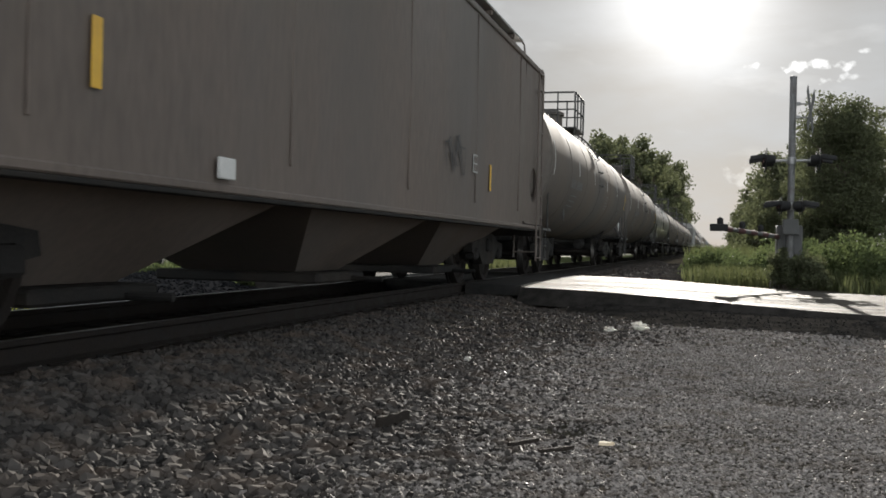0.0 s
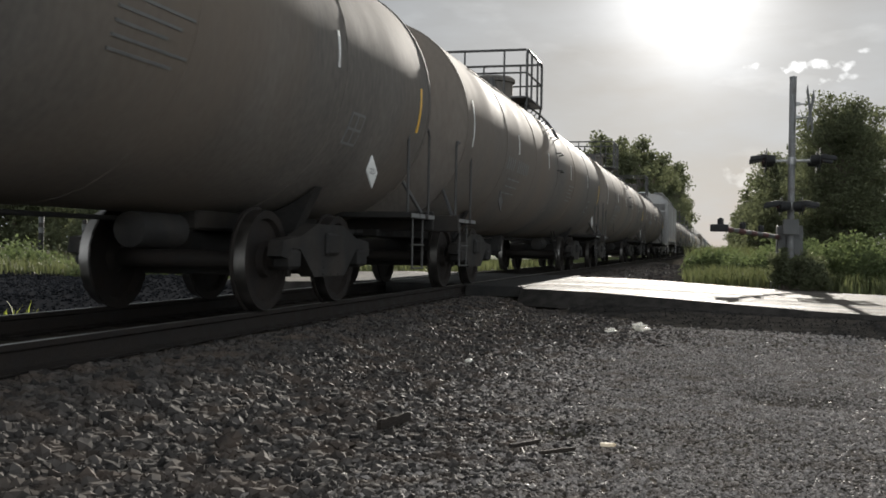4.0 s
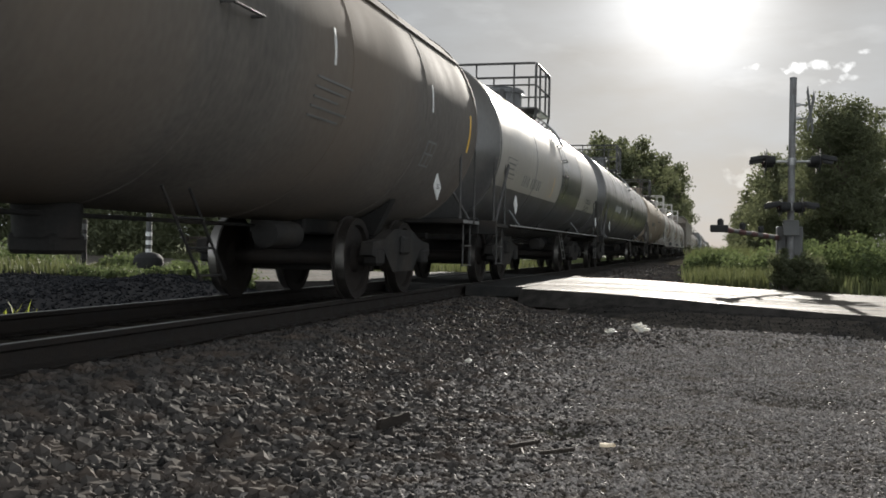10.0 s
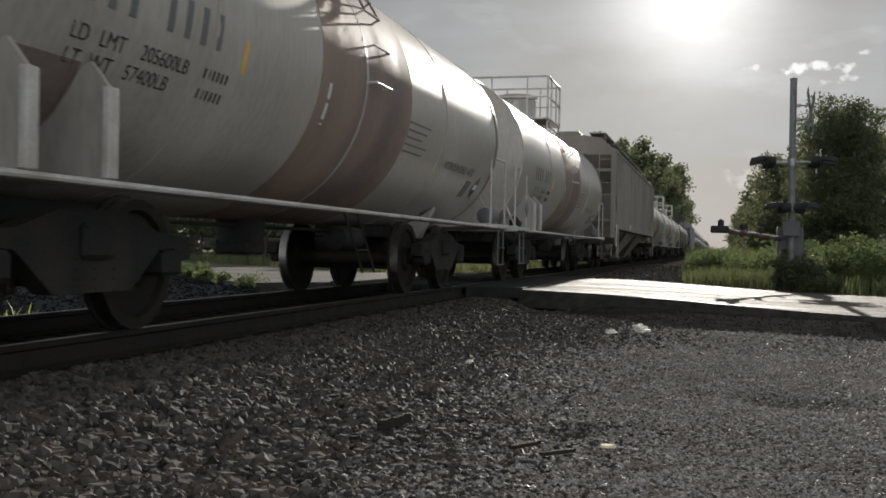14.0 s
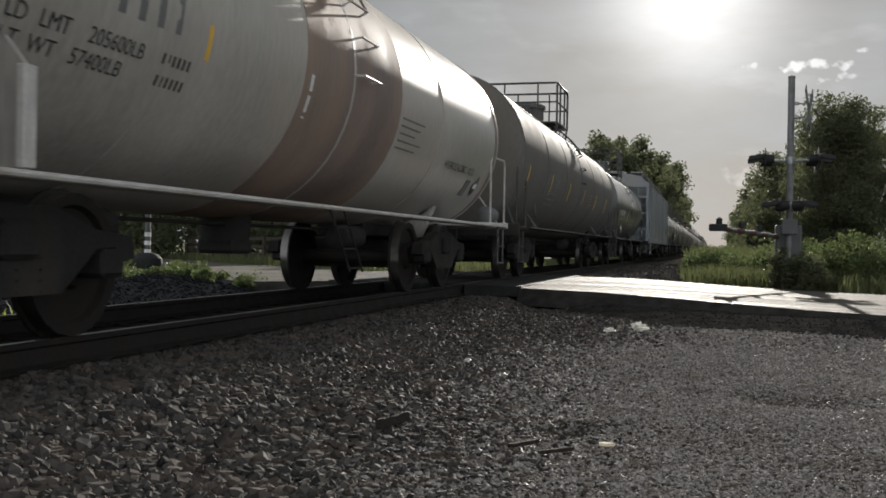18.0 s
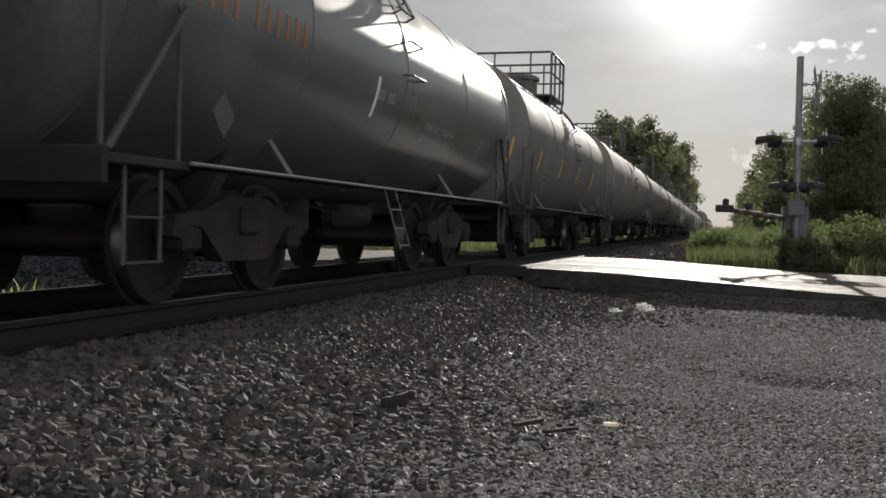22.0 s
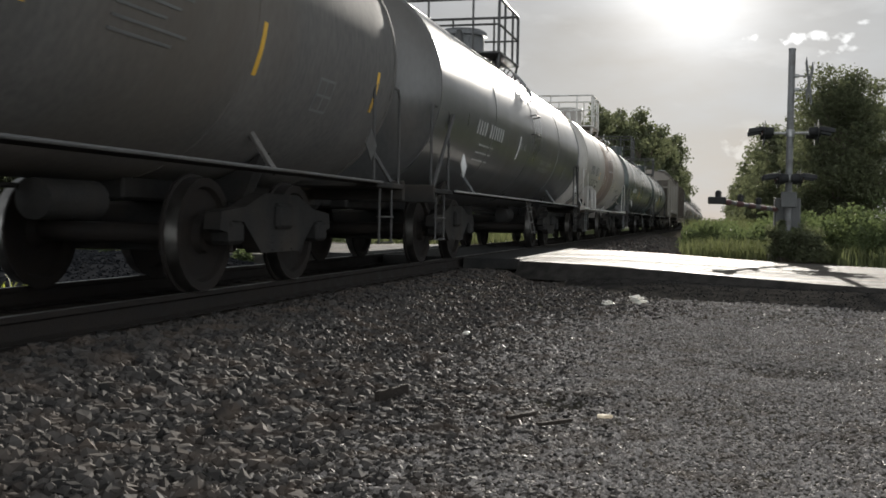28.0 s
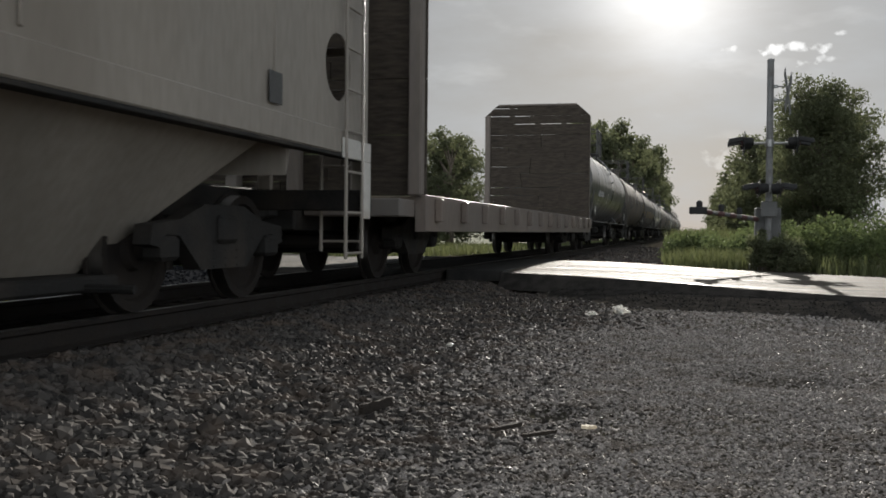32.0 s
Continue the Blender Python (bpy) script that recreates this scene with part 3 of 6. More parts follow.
def spread(x0, x1, y0, y1, thin=0.0, side=0, apron=True):
    """Places all over a field, thinning out with y, clear of road and rails."""
    def sample(rg, n):
        q = rg.random(n)
        x = rg.uniform(x0, x1, n)
        y = y0 * (y1 / y0) ** q if thin else y0 + (y1 - y0) * q
        # ragged borders, so that neighbouring fields run into one another
        x, y = x + rg.normal(0, 0.22, n), y + rg.normal(0, 0.2, n)
        keep = (np.abs(y - road_middle(x)) > np.where(x < -7, 5.0, 3.85)) & (np.abs(x - TRACK_X) > 0.95)
        if apron:
            keep &= (y < apron_edge(x) + rg.normal(0, 0.12, n)) | (y > road_middle(x))
        if side:
            k = step(-2.3, 0.1, x)
            keep &= rg.random(n) < (k if side > 0 else 1 - k)
        return x[keep], y[keep]
    return sample


def ballast_size(rg, x, y):
    k = step(-2.6, -0.2, x)
    return (0.029 * (1 - k) + 0.0105 * k) * rg.uniform(0.5, 1.0, len(x)) * np.where(rg.random(len(x)) < 0.12, 1.6, 1.15)


COARSE, FINE = "loose brown-grey crushed ballast stones", "fine pale grey gravel spread beside the track"
stones("ballast_stones", COARSE, 35000, spread(-4.0, 3.0, 3.2, 6.0, 1.0, -1), 1, ballast_size, 0.7)
stones("gravel", FINE, 78000, spread(-2.4, 3.0, 3.2, 6.0, 1.0, 1), 7, ballast_size, 0.5, rough=True, mat=GRAVEL)
stones("ballast_stones", COARSE, 62000, spread(-4.0, 3.0, 5.9, 10.2, 1.0, -1), 8, ballast_size, rough=True)
stones("gravel", FINE, 90000, spread(-2.4, 3.0, 5.9, 10.2, 1.0, 1), 9, ballast_size, 0.5, rough=True, mat=GRAVEL)
stones("gravel", FINE, 60000, spread(-2.4, 8.5, 9.8, 17.0, 0.0, 1), 2, lambda rg, x, y: rg.uniform(0.011, 0.022, len(x)), 0.5, rough=True, mat=GRAVEL)
stones("ballast_stones", COARSE, 16000, spread(-4.0, 0.5, 9.8, 17.0, 0.0, -1), 12, lambda rg, x, y: rg.uniform(0.014, 0.034, len(x)), rough=True)
stones("apron_gravel", "dark fine gravel on the road's apron", 16000, spread(-3.2, 8.5, 10.0, 17.0, apron=False), 11, lambda rg, x, y: rg.uniform(0.008, 0.018, len(x)) * (y > apron_edge(x) - 0.2), 0.45, rough=True, mat=DARK_GRAVEL)
stones("gravel", FINE, 15000, spread(2.9, 8.5, -6, 10), 5, lambda rg, x, y: rg.uniform(0.012, 0.028, len(x)), rough=True, mat=GRAVEL)
stones("gravel", FINE, 20000, spread(-2.2, 3.0, -6, 3.2), 6, lambda rg, x, y: rg.uniform(0.011, 0.024, len(x)), rough=True, mat=GRAVEL)
stones("ballast_stones", COARSE, 10500, spread(-4.0, -1.4, -6, 3.2), 10, lambda rg, x, y: rg.uniform(0.02, 0.045, len(x)), rough=True)
stones("cinder", "dark blue-grey cinder gravel beyond the track", 15000, spread(-13, -5.6, 5.0, 19.0), 3, lambda rg, x, y: rg.uniform(0.014, 0.034, len(x)), rough=True, mat=CINDER)


def strip(rg, n):
    return rg.uniform(-3.7, -0.4, n), 23.4 + 40 * rg.random(n) ** 1.3


stones("ballast_shoulder", "coarse ballast along the track beyond the road", 9000, strip, 4, lambda rg, x, y: rg.uniform(0.03, 0.075, len(x)), rough=True)


# ---- the train ----
CARS = []     # every car with the place of its middle along the track at 0 s


def wheelset_mesh():
    s = Shape()
    for side in (-0.7525, 0.7525):
        k = 1 if side > 0 else -1
        prof = [(0.10, side + 0.085 * k), (0.14, side + 0.08 * k), (0.16, side + 0.02 * k), (0.36, side + 0.012 * k), (0.38, side + 0.055 * k), (0.452, side + 0.06 * k), (0.457, side - 0.045 * k), (0.482, side - 0.052 * k), (0.482, side - 0.075 * k), (0.40, side - 0.078 * k), (0.37, side - 0.02 * k), (0.15, side - 0.02 * k), (0.10, side - 0.08 * k)]
        s.lathe(prof, 22, axis="x")
    s.lathe([(0.085, -1.05), (0.085, 1.05)], 12, axis="x")
    for side in (-1, 1):
        for k in range(3):
            t = 2 * math.pi * k / 3
            s.box(side * 1.05, side * 1.075, 0.05 * math.cos(t) - 0.014, 0.05 * math.cos(t) + 0.014, 0.05 * math.sin(t) - 0.014, 0.05 * math.sin(t) + 0.014, c=0.003)
    me = s.mesh("wheelset", 40)
    me.materials.append(STEEL)
    me.materials.append(POLISHED)
    for first in (0, 12 * 22 + 2):
        for i in range(5 * 22, 6 * 22):
            me.polygons[first + i].material_index = 1
    return me


WHEELSET = wheelset_mesh()


def side_frame_mesh(side):
    x0, x1 = side * 1.0 - 0.07, side * 1.0 + 0.07
    s = Shape()
    s.slab([(-1.15, 0.50), (-1.12, 0.64), (-0.72, 0.68), (-0.34, 0.80), (0.34, 0.80), (0.72, 0.68), (1.12, 0.64), (1.15, 0.50), (0.98, 0.47), (0.93, 0.57), (0.74, 0.56), (0.40, 0.30), (-0.40, 0.30), (-0.74, 0.56), (-0.93, 0.57), (-0.98, 0.47)], x0, x1)
    for y in (-0.89, 0.89):
        s.box(side * 1.0 - 0.10, side * 1.0 + 0.10, y - 0.12, y + 0.12, 0.38, 0.56, c=0.03)
    return s


SIDE_FRAMES = {}
for k in (-1, 1):
    SIDE_FRAMES[k] = side_frame_mesh(k).mesh("side_frame", 0)
    SIDE_FRAMES[k].materials.append(FRAME)
_sp = Shape()
for y in (-0.2, 0.0, 0.2):
    _sp.pipe([(0.065 * math.cos(a), y + 0.065 * math.sin(a), 0.32 + 0.24 * a / 24.2) for a in [i * 1.05 for i in range(24)]], 0.015, 4)
SPRINGS = _sp.mesh("spring_nest", 60)
SPRINGS.materials.append(FRAME)
_bo = Shape().box(-1.12, 1.12, -0.16, 0.16, 0.50, 0.72, c=0.03).lathe([(0.2, 0.7), (0.2, 0.80)], 16, axis="z")
BOLSTER = _bo.mesh("bolster", 30)
BOLSTER.materials.append(FRAME)
_br = Shape().box(-0.85, 0.85, -0.5, -0.42, 0.30, 0.40).box(-0.85, 0.85, 0.42, 0.5, 0.30, 0.40)
BRAKE_BEAM = _br.mesh("brake_beam", 0)
BRAKE_BEAM.materials.append(FRAME)


def bogie(car, y):
    b = part("bogie", BOLSTER, FRAME, car, "dark cast-steel bogie", at=pose(0, y, 0))
    for k in (-1, 1):
        part("side_frame", SIDE_FRAMES[k], FRAME, b)
        part("spring_nest", SPRINGS, FRAME, b, at=pose(k, 0, 0))
        part("wheelset", WHEELSET, STEEL, b, "dull steel wheels on an axle", at=pose(0, 0.89 * k, 0.457))
    part("brake_beam", BRAKE_BEAM, FRAME, b)
    return b


_cp = Shape().box(-0.13, 0.13, -0.75, 0.35, 0.74, 1.0, c=0.03).box(-0.12, 0.14, 0.35, 0.62, 0.70, 1.04, c=0.05)
COUPLER = _cp.mesh("coupler", 0)
COUPLER.materials.append(FRAME)
_ho = Shape().pipe([(0.22, 0.1, 0.72), (0.24, 0.35, 0.5), (0.2, 0.6, 0.4), (0.1, 0.75, 0.45)], 0.028, 6)
AIR_HOSE = _ho.mesh("air_hose", 60)
AIR_HOSE.materials.append(HOOD)


def ends(car, half):
    for k in (-1, 1):
        turn = pose(0, k * (half - 0.58), 0, 0, 0, 0 if k > 0 else 180)
        part("coupler", COUPLER, FRAME, car, at=turn)
        part("air_hose", AIR_HOSE, HOOD, car, "black rubber air hose", at=turn)


def bar_signs(text, size, radius, mid_y, angle, zc, mat, car, name):
    """Plain bars in place of a car's mark, one for each sign."""
    y = mid_y - len(text) * size * 0.31
    a = math.degrees(size * 0.5 / radius)
    for ch in text:
        if ch != " ":
            part(name, patch(radius, y, y + size * 0.20, angle - a * 0.72, angle + a * 0.72, zc, 0.005, 3), mat, car)
        y += size * 0.62


def wrapped(text, size, radius, mid_y, angle, zc, mat, car, name="lettering", bars=False):
    """Letters laid round a tank's side (the side towards +x); mid_y along the car, angle above its waist."""
    if " " in text:
        words, y = text.split(), mid_y - len(text) * size * 0.32
        for word in words:
            wrapped(word, size, radius, y + len(word) * size * 0.32, angle, zc, mat, car, name)
            y += (len(word) + 1) * size * 0.64
        return
    s = text_mesh(text, size, bars)
    v = np.array(s[0])
    a = radians(angle) + v[:, 1] / radius
    out = np.stack([(radius + 0.005) * np.cos(a), mid_y + v[:, 0], zc + (radius + 0.005) * np.sin(a)], -1)
    me = bpy.data.meshes.new(name)
    me.from_pydata([tuple(p) for p in out], [], s[1])
    return part(name, me, mat, car, smooth=0)


def flat_letters(text, size, x, mid_y, z, mat, car, name="lettering", bars=False):
    s = text_mesh(text, size, bars)
    me = bpy.data.meshes.new(name)
    me.from_pydata([(x, mid_y + p[0], z + p[1]) for p in s[0]], [], s[1])
    return part(name, me, mat, car, smooth=0)


def text_mesh(text, size, bars):
    """Flat faces of a text, centred; or plain bars of its size, one for each sign."""
    if bars:
        vs, fs, x = [], [], 0.0
        for ch in text:
            if ch != " ":
                k = len(vs)
                for i in range(5):
                    y0, y1 = -size * 0.36 + i * size * 0.144, -size * 0.36 + (i + 1) * size * 0.144
                    vs += [(x, y0, 0), (x + size * 0.42, y0, 0), (x + size * 0.42, y1, 0), (x, y1, 0)]
                    fs.append((k + i * 4, k + i * 4 + 1, k + i * 4 + 2, k + i * 4 + 3))
            x += size * 0.62
        return [(a - x / 2, b, c) for a, b, c in vs], fs
    cu = bpy.data.curves.new("letters", "FONT")
    cu.body, cu.size, cu.align_x, cu.align_y = text, size, "CENTER", "CENTER"
    ob = new("letters", cu)
    me = ob.to_mesh()
    vs, fs = [tuple(v.co) for v in me.vertices], [tuple(p.vertices) for p in me.polygons]
    ob.to_mesh_clear()
    bpy.data.objects.remove(ob)
    bpy.data.curves.remove(cu)
    return vs, fs


def scribble(wide, tall, seed, turns=7, thick=0.022):
    """A ribbon of looping sprayed strokes, as corners (along, up) and faces."""
    rd = random.Random(seed)
    pts = []
    ph = [rd.uniform(0, 6.28) for _ in range(4)]
    n = turns * 10
    for i in range(n + 1):
        q = i / n
        u = (q - 0.5) * wide * 0.8 + 0.16 * wide * math.sin(turns * 4.1 * q + ph[0])
        v = 0.34 * tall * math.sin(turns * 5.3 * q + ph[1]) + 0.16 * tall * math.sin(turns * 9.7 * q + ph[2])
        pts.append(Vector((u, v)))
    vs, fs = [], []
    for i, p in enumerate(pts):
        d = (pts[min(i + 1, n)] - pts[max(i - 1, 0)]).normalized()
        w = Vector((-d.y, d.x)) * thick * 0.5
        vs += [(p.x - w.x, p.y - w.y), (p.x + w.x, p.y + w.y)]
        if i:
            fs.append((2 * i - 2, 2 * i - 1, 2 * i + 1, 2 * i))
    return vs, fs


def tag_on_tank(radius, mid_y, angle, zc, wide, tall, seed, mat, car, turns=7):
    vs, fs = scribble(wide, tall, seed, turns)
    me = bpy.data.meshes.new("graffiti")
    me.from_pydata([((radius + 0.006) * math.cos(radians(angle) + v / radius), mid_y + u, zc + (radius + 0.006) * math.sin(radians(angle) + v / radius)) for u, v in vs], [], fs)
    part("graffiti", me, mat, car, "sprayed graffiti scrawl", smooth=0)


def tag_on_side(x, mid_y, z, wide, tall, seed, mat, car, turns=7):
    vs, fs = scribble(wide, tall, seed, turns)
    me = bpy.data.meshes.new("graffiti")
    me.from_pydata([(x, mid_y + u, z + v) for u, v in vs], [], fs)
    part("graffiti", me, mat, car, "sprayed graffiti scrawl", smooth=0)


def patch(radius, y0, y1, a0, a1, zc, lift=0.004, n=8):
    """A thin curved plate on a tank's side."""
    s = Shape()
    for i in range(n + 1):
        a = radians(a0 + (a1 - a0) * i / n)
        for y in (y0, y1):
            for r in (radius + lift, radius - 0.02):
                s.v.append((r * math.cos(a), y, zc + r * math.sin(a)))
    for i in range(n):
        k = 4 * i
        s.f += [(k, k + 4, k + 6, k + 2), (k + 1, k + 3, k + 7, k + 5), (k, k + 1, k + 5, k + 4), (k + 2, k + 6, k + 7, k + 3)]
    s.f += [(0, 2, 3, 1), (4 * n, 4 * n + 1, 4 * n + 3, 4 * n + 2)]
    return s


def ring(radius, y0, y1, zc, lift=0.006, n=48):
    return Shape().lathe([(radius - 0.03, y0), (radius + lift, y0 + 0.004), (radius + lift, y1 - 0.004), (radius - 0.03, y1)], n, (0, 0, zc))


def diamond(x, y, z, size):
    """A placard holder standing on its corner, facing the track's side."""
    return Shape().slab([(y - size, z), (y, z - size), (y + size, z), (y, z + size)], x - 0.012, x)


def tank_car(style, length, R=1.42, zc=2.27):
    """A tank car, its middle over the origin, length from coupler to coupler. Returns its Empty."""
    paint = {"black": BLACK, "brown": BROWN, "gloss": GLOSS, "green": GREEN, "white": WHITE, "beige": BEIGE, "panel": GLOSS}[style]
    label = {"black": "dusty black railway tank car with top platform", "brown": "weathered brown-black railway tank car with top platform",
             "gloss": "glossy black railway tank car with side walkway", "green": "dark green-black glossy railway tank car",
             "white": "grimy white acid tank car with brown spill band", "beige": "faded beige railway tank car with side walkway",
             "panel": "black railway tank car with white upper side panel"}[style]
    car = thing("tank_car", label, "tank car", group="cars of the freight train")
    half = length / 2
    rim = half - 0.9
    back = half - {"white": 1.2, "beige": 1.45}.get(style, 0.9)
    pale = style in ("white",)
    rails = PALE if pale else RAILING
    tip = 0.45 if pale else 0.66
    head = 0.42
    prof = [(0.02, -rim - head), (R * 0.35, -rim - head * 0.93), (R * 0.65, -rim - head * 0.74), (R * 0.86, -rim - head * 0.46), (R * 0.97, -rim - head * 0.17), (R, -rim)]
    prof += [(R, -rim + 0.03)] + [(R, -rim + (back + rim) * k / 8) for k in range(1, 8)] + [(R, back - 0.03)]
    prof += [(r, back - rim - y) for r, y in prof[5::-1]]
    tank = part("tank", Shape().lathe(prof, 64, (0, 0, zc)), paint, car, smooth=40)
    rnd = random.Random(len(style) * 7 + int(length * 10))
    seams = 6 if length > 16 else 4
    for k in range(seams + 1):
        y = -rim + 0.06 + (rim + back - 0.12) * k / seams
        part("weld_band", ring(R, y - 0.03, y + 0.03, zc, 0.007 if k not in (0, seams) else 0.014), paint, tank)
    # sill, end platforms and bolsters
    for k in (-1, 1):
        part("stub_sill", Shape().box(-0.33, 0.33, *sorted((k * (half - 0.5), k * (half - 4.4))), 0.72, 1.05, c=0.02), FRAME, car)
        part("end_platform", Shape().box(-1.42, 1.42, *sorted((k * (half - tip + 0.04), k * (half - 1.55 if k < 0 else half - 0.65 - (half - back)))), 0.92, 0.98, c=0.01).box(-1.42, 1.42, *sorted((k * (half - tip + 0.06), k * (half - tip))), 0.90 if pale else 0.80, 1.0 if pale else 1.02), PALE if pale else FRAME, car)
        saddle = [(-0.72, zc - R - 0.12), (0.72, zc - R - 0.12)] + [((R + 0.02) * math.cos(radians(a)), zc + (R + 0.02) * math.sin(radians(a))) for a in range(-50, -131, -8)]
        if pale and k < 0:
            # two webs that rise beside the tank, and the rusty hollow between them
            web = [(-1.43, 0.95), (1.43, 0.95), (1.43, 1.46), (1.30, 1.62)] + [((R + 0.004) * math.cos(radians(a)), zc + (R + 0.004) * math.sin(radians(a))) for a in range(-28, -153, -6)] + [(-1.30, 1.62), (-1.43, 1.46)]
            for y in (2.0, 2.7):
                part("saddle_web", Shape().prism(web, y - half - 0.02, y - half + 0.02), paint, car, "upright web plate beside the tank")
                part("web_edge", Shape().box(1.40, 1.448, y - half - 0.05, y - half + 0.05, 0.96, 1.47, c=0.006), PALE, car, "pale edge plate of the saddle web")
            part("rust_stain", patch(R, 2.03 - half, 2.67 - half, -58, -27, zc, 0.004, 10), SPILL, car, "rusty brown stain above the bolster")
        else:
            part("saddle", Shape().prism(saddle, k * (half - 3.1) - 0.09, k * (half - 3.1) + 0.09), paint if pale else FRAME, car)
        for x in (-1.36, 1.36):
            g = Shape().pipe([(x, k * (half - tip), 0.95), (x, k * (half - tip), 1.92), (x, k * (half - tip - 0.06), 2.0), (x, k * (half - 1.42), 2.0), (x, k * (half - 1.5), 1.92), (x, k * (half - 1.5), 0.95)], 0.017, 7)
            part("grab_rail", g, rails, car)
            st, foot = Shape(), (half - 0.72 if pale and k > 0 else k * (half - 1.1))
            for dy in (-0.2, 0.2):
                st.rod((x, foot + dy, 0.93), (x, foot + dy, 0.34), 0.014, 6)
            for z in (0.35, 0.62):
                st.box(x - 0.03, x + 0.03, foot - 0.2, foot + 0.2, z - 0.008, z + 0.008, c=0.003)
            part("sill_step", st, GALVANISED if pale else rails, car)
        for x in (-1, 1):
            part("end_brace", Shape().pipe([(x * 1.3, k * (half - 0.75), 1.0), (x * 1.02, (back - 0.1) if k > 0 else 0.1 - rim, 1.55)] if style not in ("gloss", "green", "panel") else [(x * 1.38, k * (half - 0.7), 1.0), (x * (R + 0.015), (back - 0.6) if k > 0 else 0.6 - rim, zc - 0.3)], 0.016 if pale else 0.026, 6), rails, car)
        bogie(car, k * (half - 3.1))
    ends(car, half)
    wheel = part("brake_wheel", Shape().pipe([(0.25 * math.cos(a) + 0.55, half - 0.72, 1.62 + 0.25 * math.sin(a)) for a in [i * 0.3927 for i in range(17)]], 0.016, 6).box(0.31, 0.79, half - 0.735, half - 0.715, 1.6, 1.64).box(0.53, 0.57, half - 0.735, half - 0.715, 1.38, 1.86), rails, car, "hand brake wheel")
    part("brake_post", Shape().rod((0.55, half - 0.76, 0.95), (0.55, half - 0.76, 1.62), 0.03, 8), rails, car)
    part("brake_cylinder", Shape().lathe([(0.09, -half + 4.6), (0.13, -half + 4.62), (0.13, -half + 5.0), (0.09, -half + 5.04)], 16, (0.35, 0, 0.72)), FRAME, car)
    part("air_reservoir", Shape().lathe([(0.06, half - 5.6), (0.14, half - 5.56), (0.14, half - 4.9), (0.06, half - 4.86)], 16, (0.4, 0, 0.70)), FRAME, car)
    part("brake_pipe", Shape().rod((0.1, -half + 0.9, 0.79), (0.1, half - 0.9, 0.79), 0.02, 6), FRAME, car)
    # bottom outlet
    part("bottom_outlet", Shape().lathe([(0.24, 0.62), (0.26, zc - R + 0.12)], 16, axis="z").box(-0.2, 0.2, -0.2, 0.2, 0.50, 0.66, c=0.03), FRAME, car)
    # walkway along the side
    board_z = 0.93 if pale else 0.968
    for x in (-1, 1) if style != "brown" or abs(length - 19.1) < 0.04 else ():
        board = part("running_board", Shape().box(*sorted((x * 1.2, x * 1.445)), -half + 1.5, half - 1.5, board_z - 0.013, board_z + 0.007, c=0.006), PALE if pale else FRAME, car)
        # paler than the board on dark cars: the lit edge line is painted in
        part("board_edge", Shape().pipe([(x * 1.455, -half + 1.5, board_z), (x * 1.455, half - 1.5, board_z)], 0.021 if pale else 0.014, 8), PALE if pale or style == "beige" else DULL if style in ("black", "brown") else ALUMINIUM, board, "rounded edge of the running board")
        for i in () if pale else (0, 4):
            y = -half + 3.6 + i * (length - 7.2) / 4
            part("board_bracket", Shape().pipe([(x * 1.24, y, 0.95), (x * 1.0, y, zc - math.sqrt(max(0.0, R * R - 1.0)) + 0.03)], 0.03, 6), paint, car)
    low = Shape()
    for dy in (-0.17, 0.17):
        low.pipe([(1.45, -0.72 + dy, 0.95), (1.49, -0.28 + dy, 0.36)], 0.011, 6)
    for z, y in ((0.39, -0.30), (0.57, -0.437), (0.76, -0.578)):
        low.rod((1.476, y - 0.17, z), (1.476, y + 0.17, z), 0.009, 6)
    part("side_step", low, ALUMINIUM if style in ("gloss", "panel", "beige", "green") else FRAME, car)
    # manway, platform and railing on top
    top = zc + R
    part("manway", Shape().lathe([(0.42, top - 0.08), (0.42, top + 0.40), (0.47, top + 0.41), (0.47, top + 0.48), (0.41, top + 0.53), (0.05, top + 0.57)] if not pale else [(0.46, top - 0.08), (0.46, top + 0.50), (0.5, top + 0.51), (0.5, top + 0.58), (0.44, top + 0.62), (0.05, top + 0.65)], 24, axis="z"), paint, car, "bolted manway dome")
    part("vent_valve", Shape().lathe([(0.07, top - 0.05), (0.07, top + 0.38), (0.12, top + 0.39), (0.12, top + 0.5), (0.04, top + 0.56)], 10, (0.0, 0.72, 0), axis="z"), rails, car)
    part("safety_valve", Shape().lathe([(0.09, top - 0.05), (0.09, top + 0.26), (0.05, top + 0.42)], 10, (0.12, -0.74, 0), axis="z"), rails, car)
    if pale:
        part("unloading_valve", Shape().lathe([(0.1, top - 0.05), (0.1, top + 0.52), (0.16, top + 0.54), (0.05, top + 0.66)], 10, (0.12, 0.62, 0), axis="z").box(0.0, 0.2, 0.58, 0.66, top + 0.3, top + 0.38), rails, car)
    for x in (-1, 1):
        part("top_platform", Shape().box(*sorted((x * 0.5, x * 0.93)), -0.92, 0.92, top - 0.05, top - 0.01, c=0.008), rails, car)
        for y in (-0.84, 0.84):
            part("platform_bracket", Shape().pipe([(x * 0.9, y, top - 0.05), (x * 0.86, y, zc + math.sqrt(R * R - 0.74) - 0.02)], 0.025, 6), rails, car)
        rg = Shape().pipe([(x * 0.9, -0.9, top - 0.03), (x * 0.9, -0.9, top + 0.86), (x * 0.9, -0.82, top + 0.94), (x * 0.9, 0.82, top + 0.94), (x * 0.9, 0.9, top + 0.86), (x * 0.9, 0.9, top - 0.03)], 0.028, 7)
        rg.rod((x * 0.9, -0.88, top + 0.47), (x * 0.9, 0.88, top + 0.47), 0.02, 6)
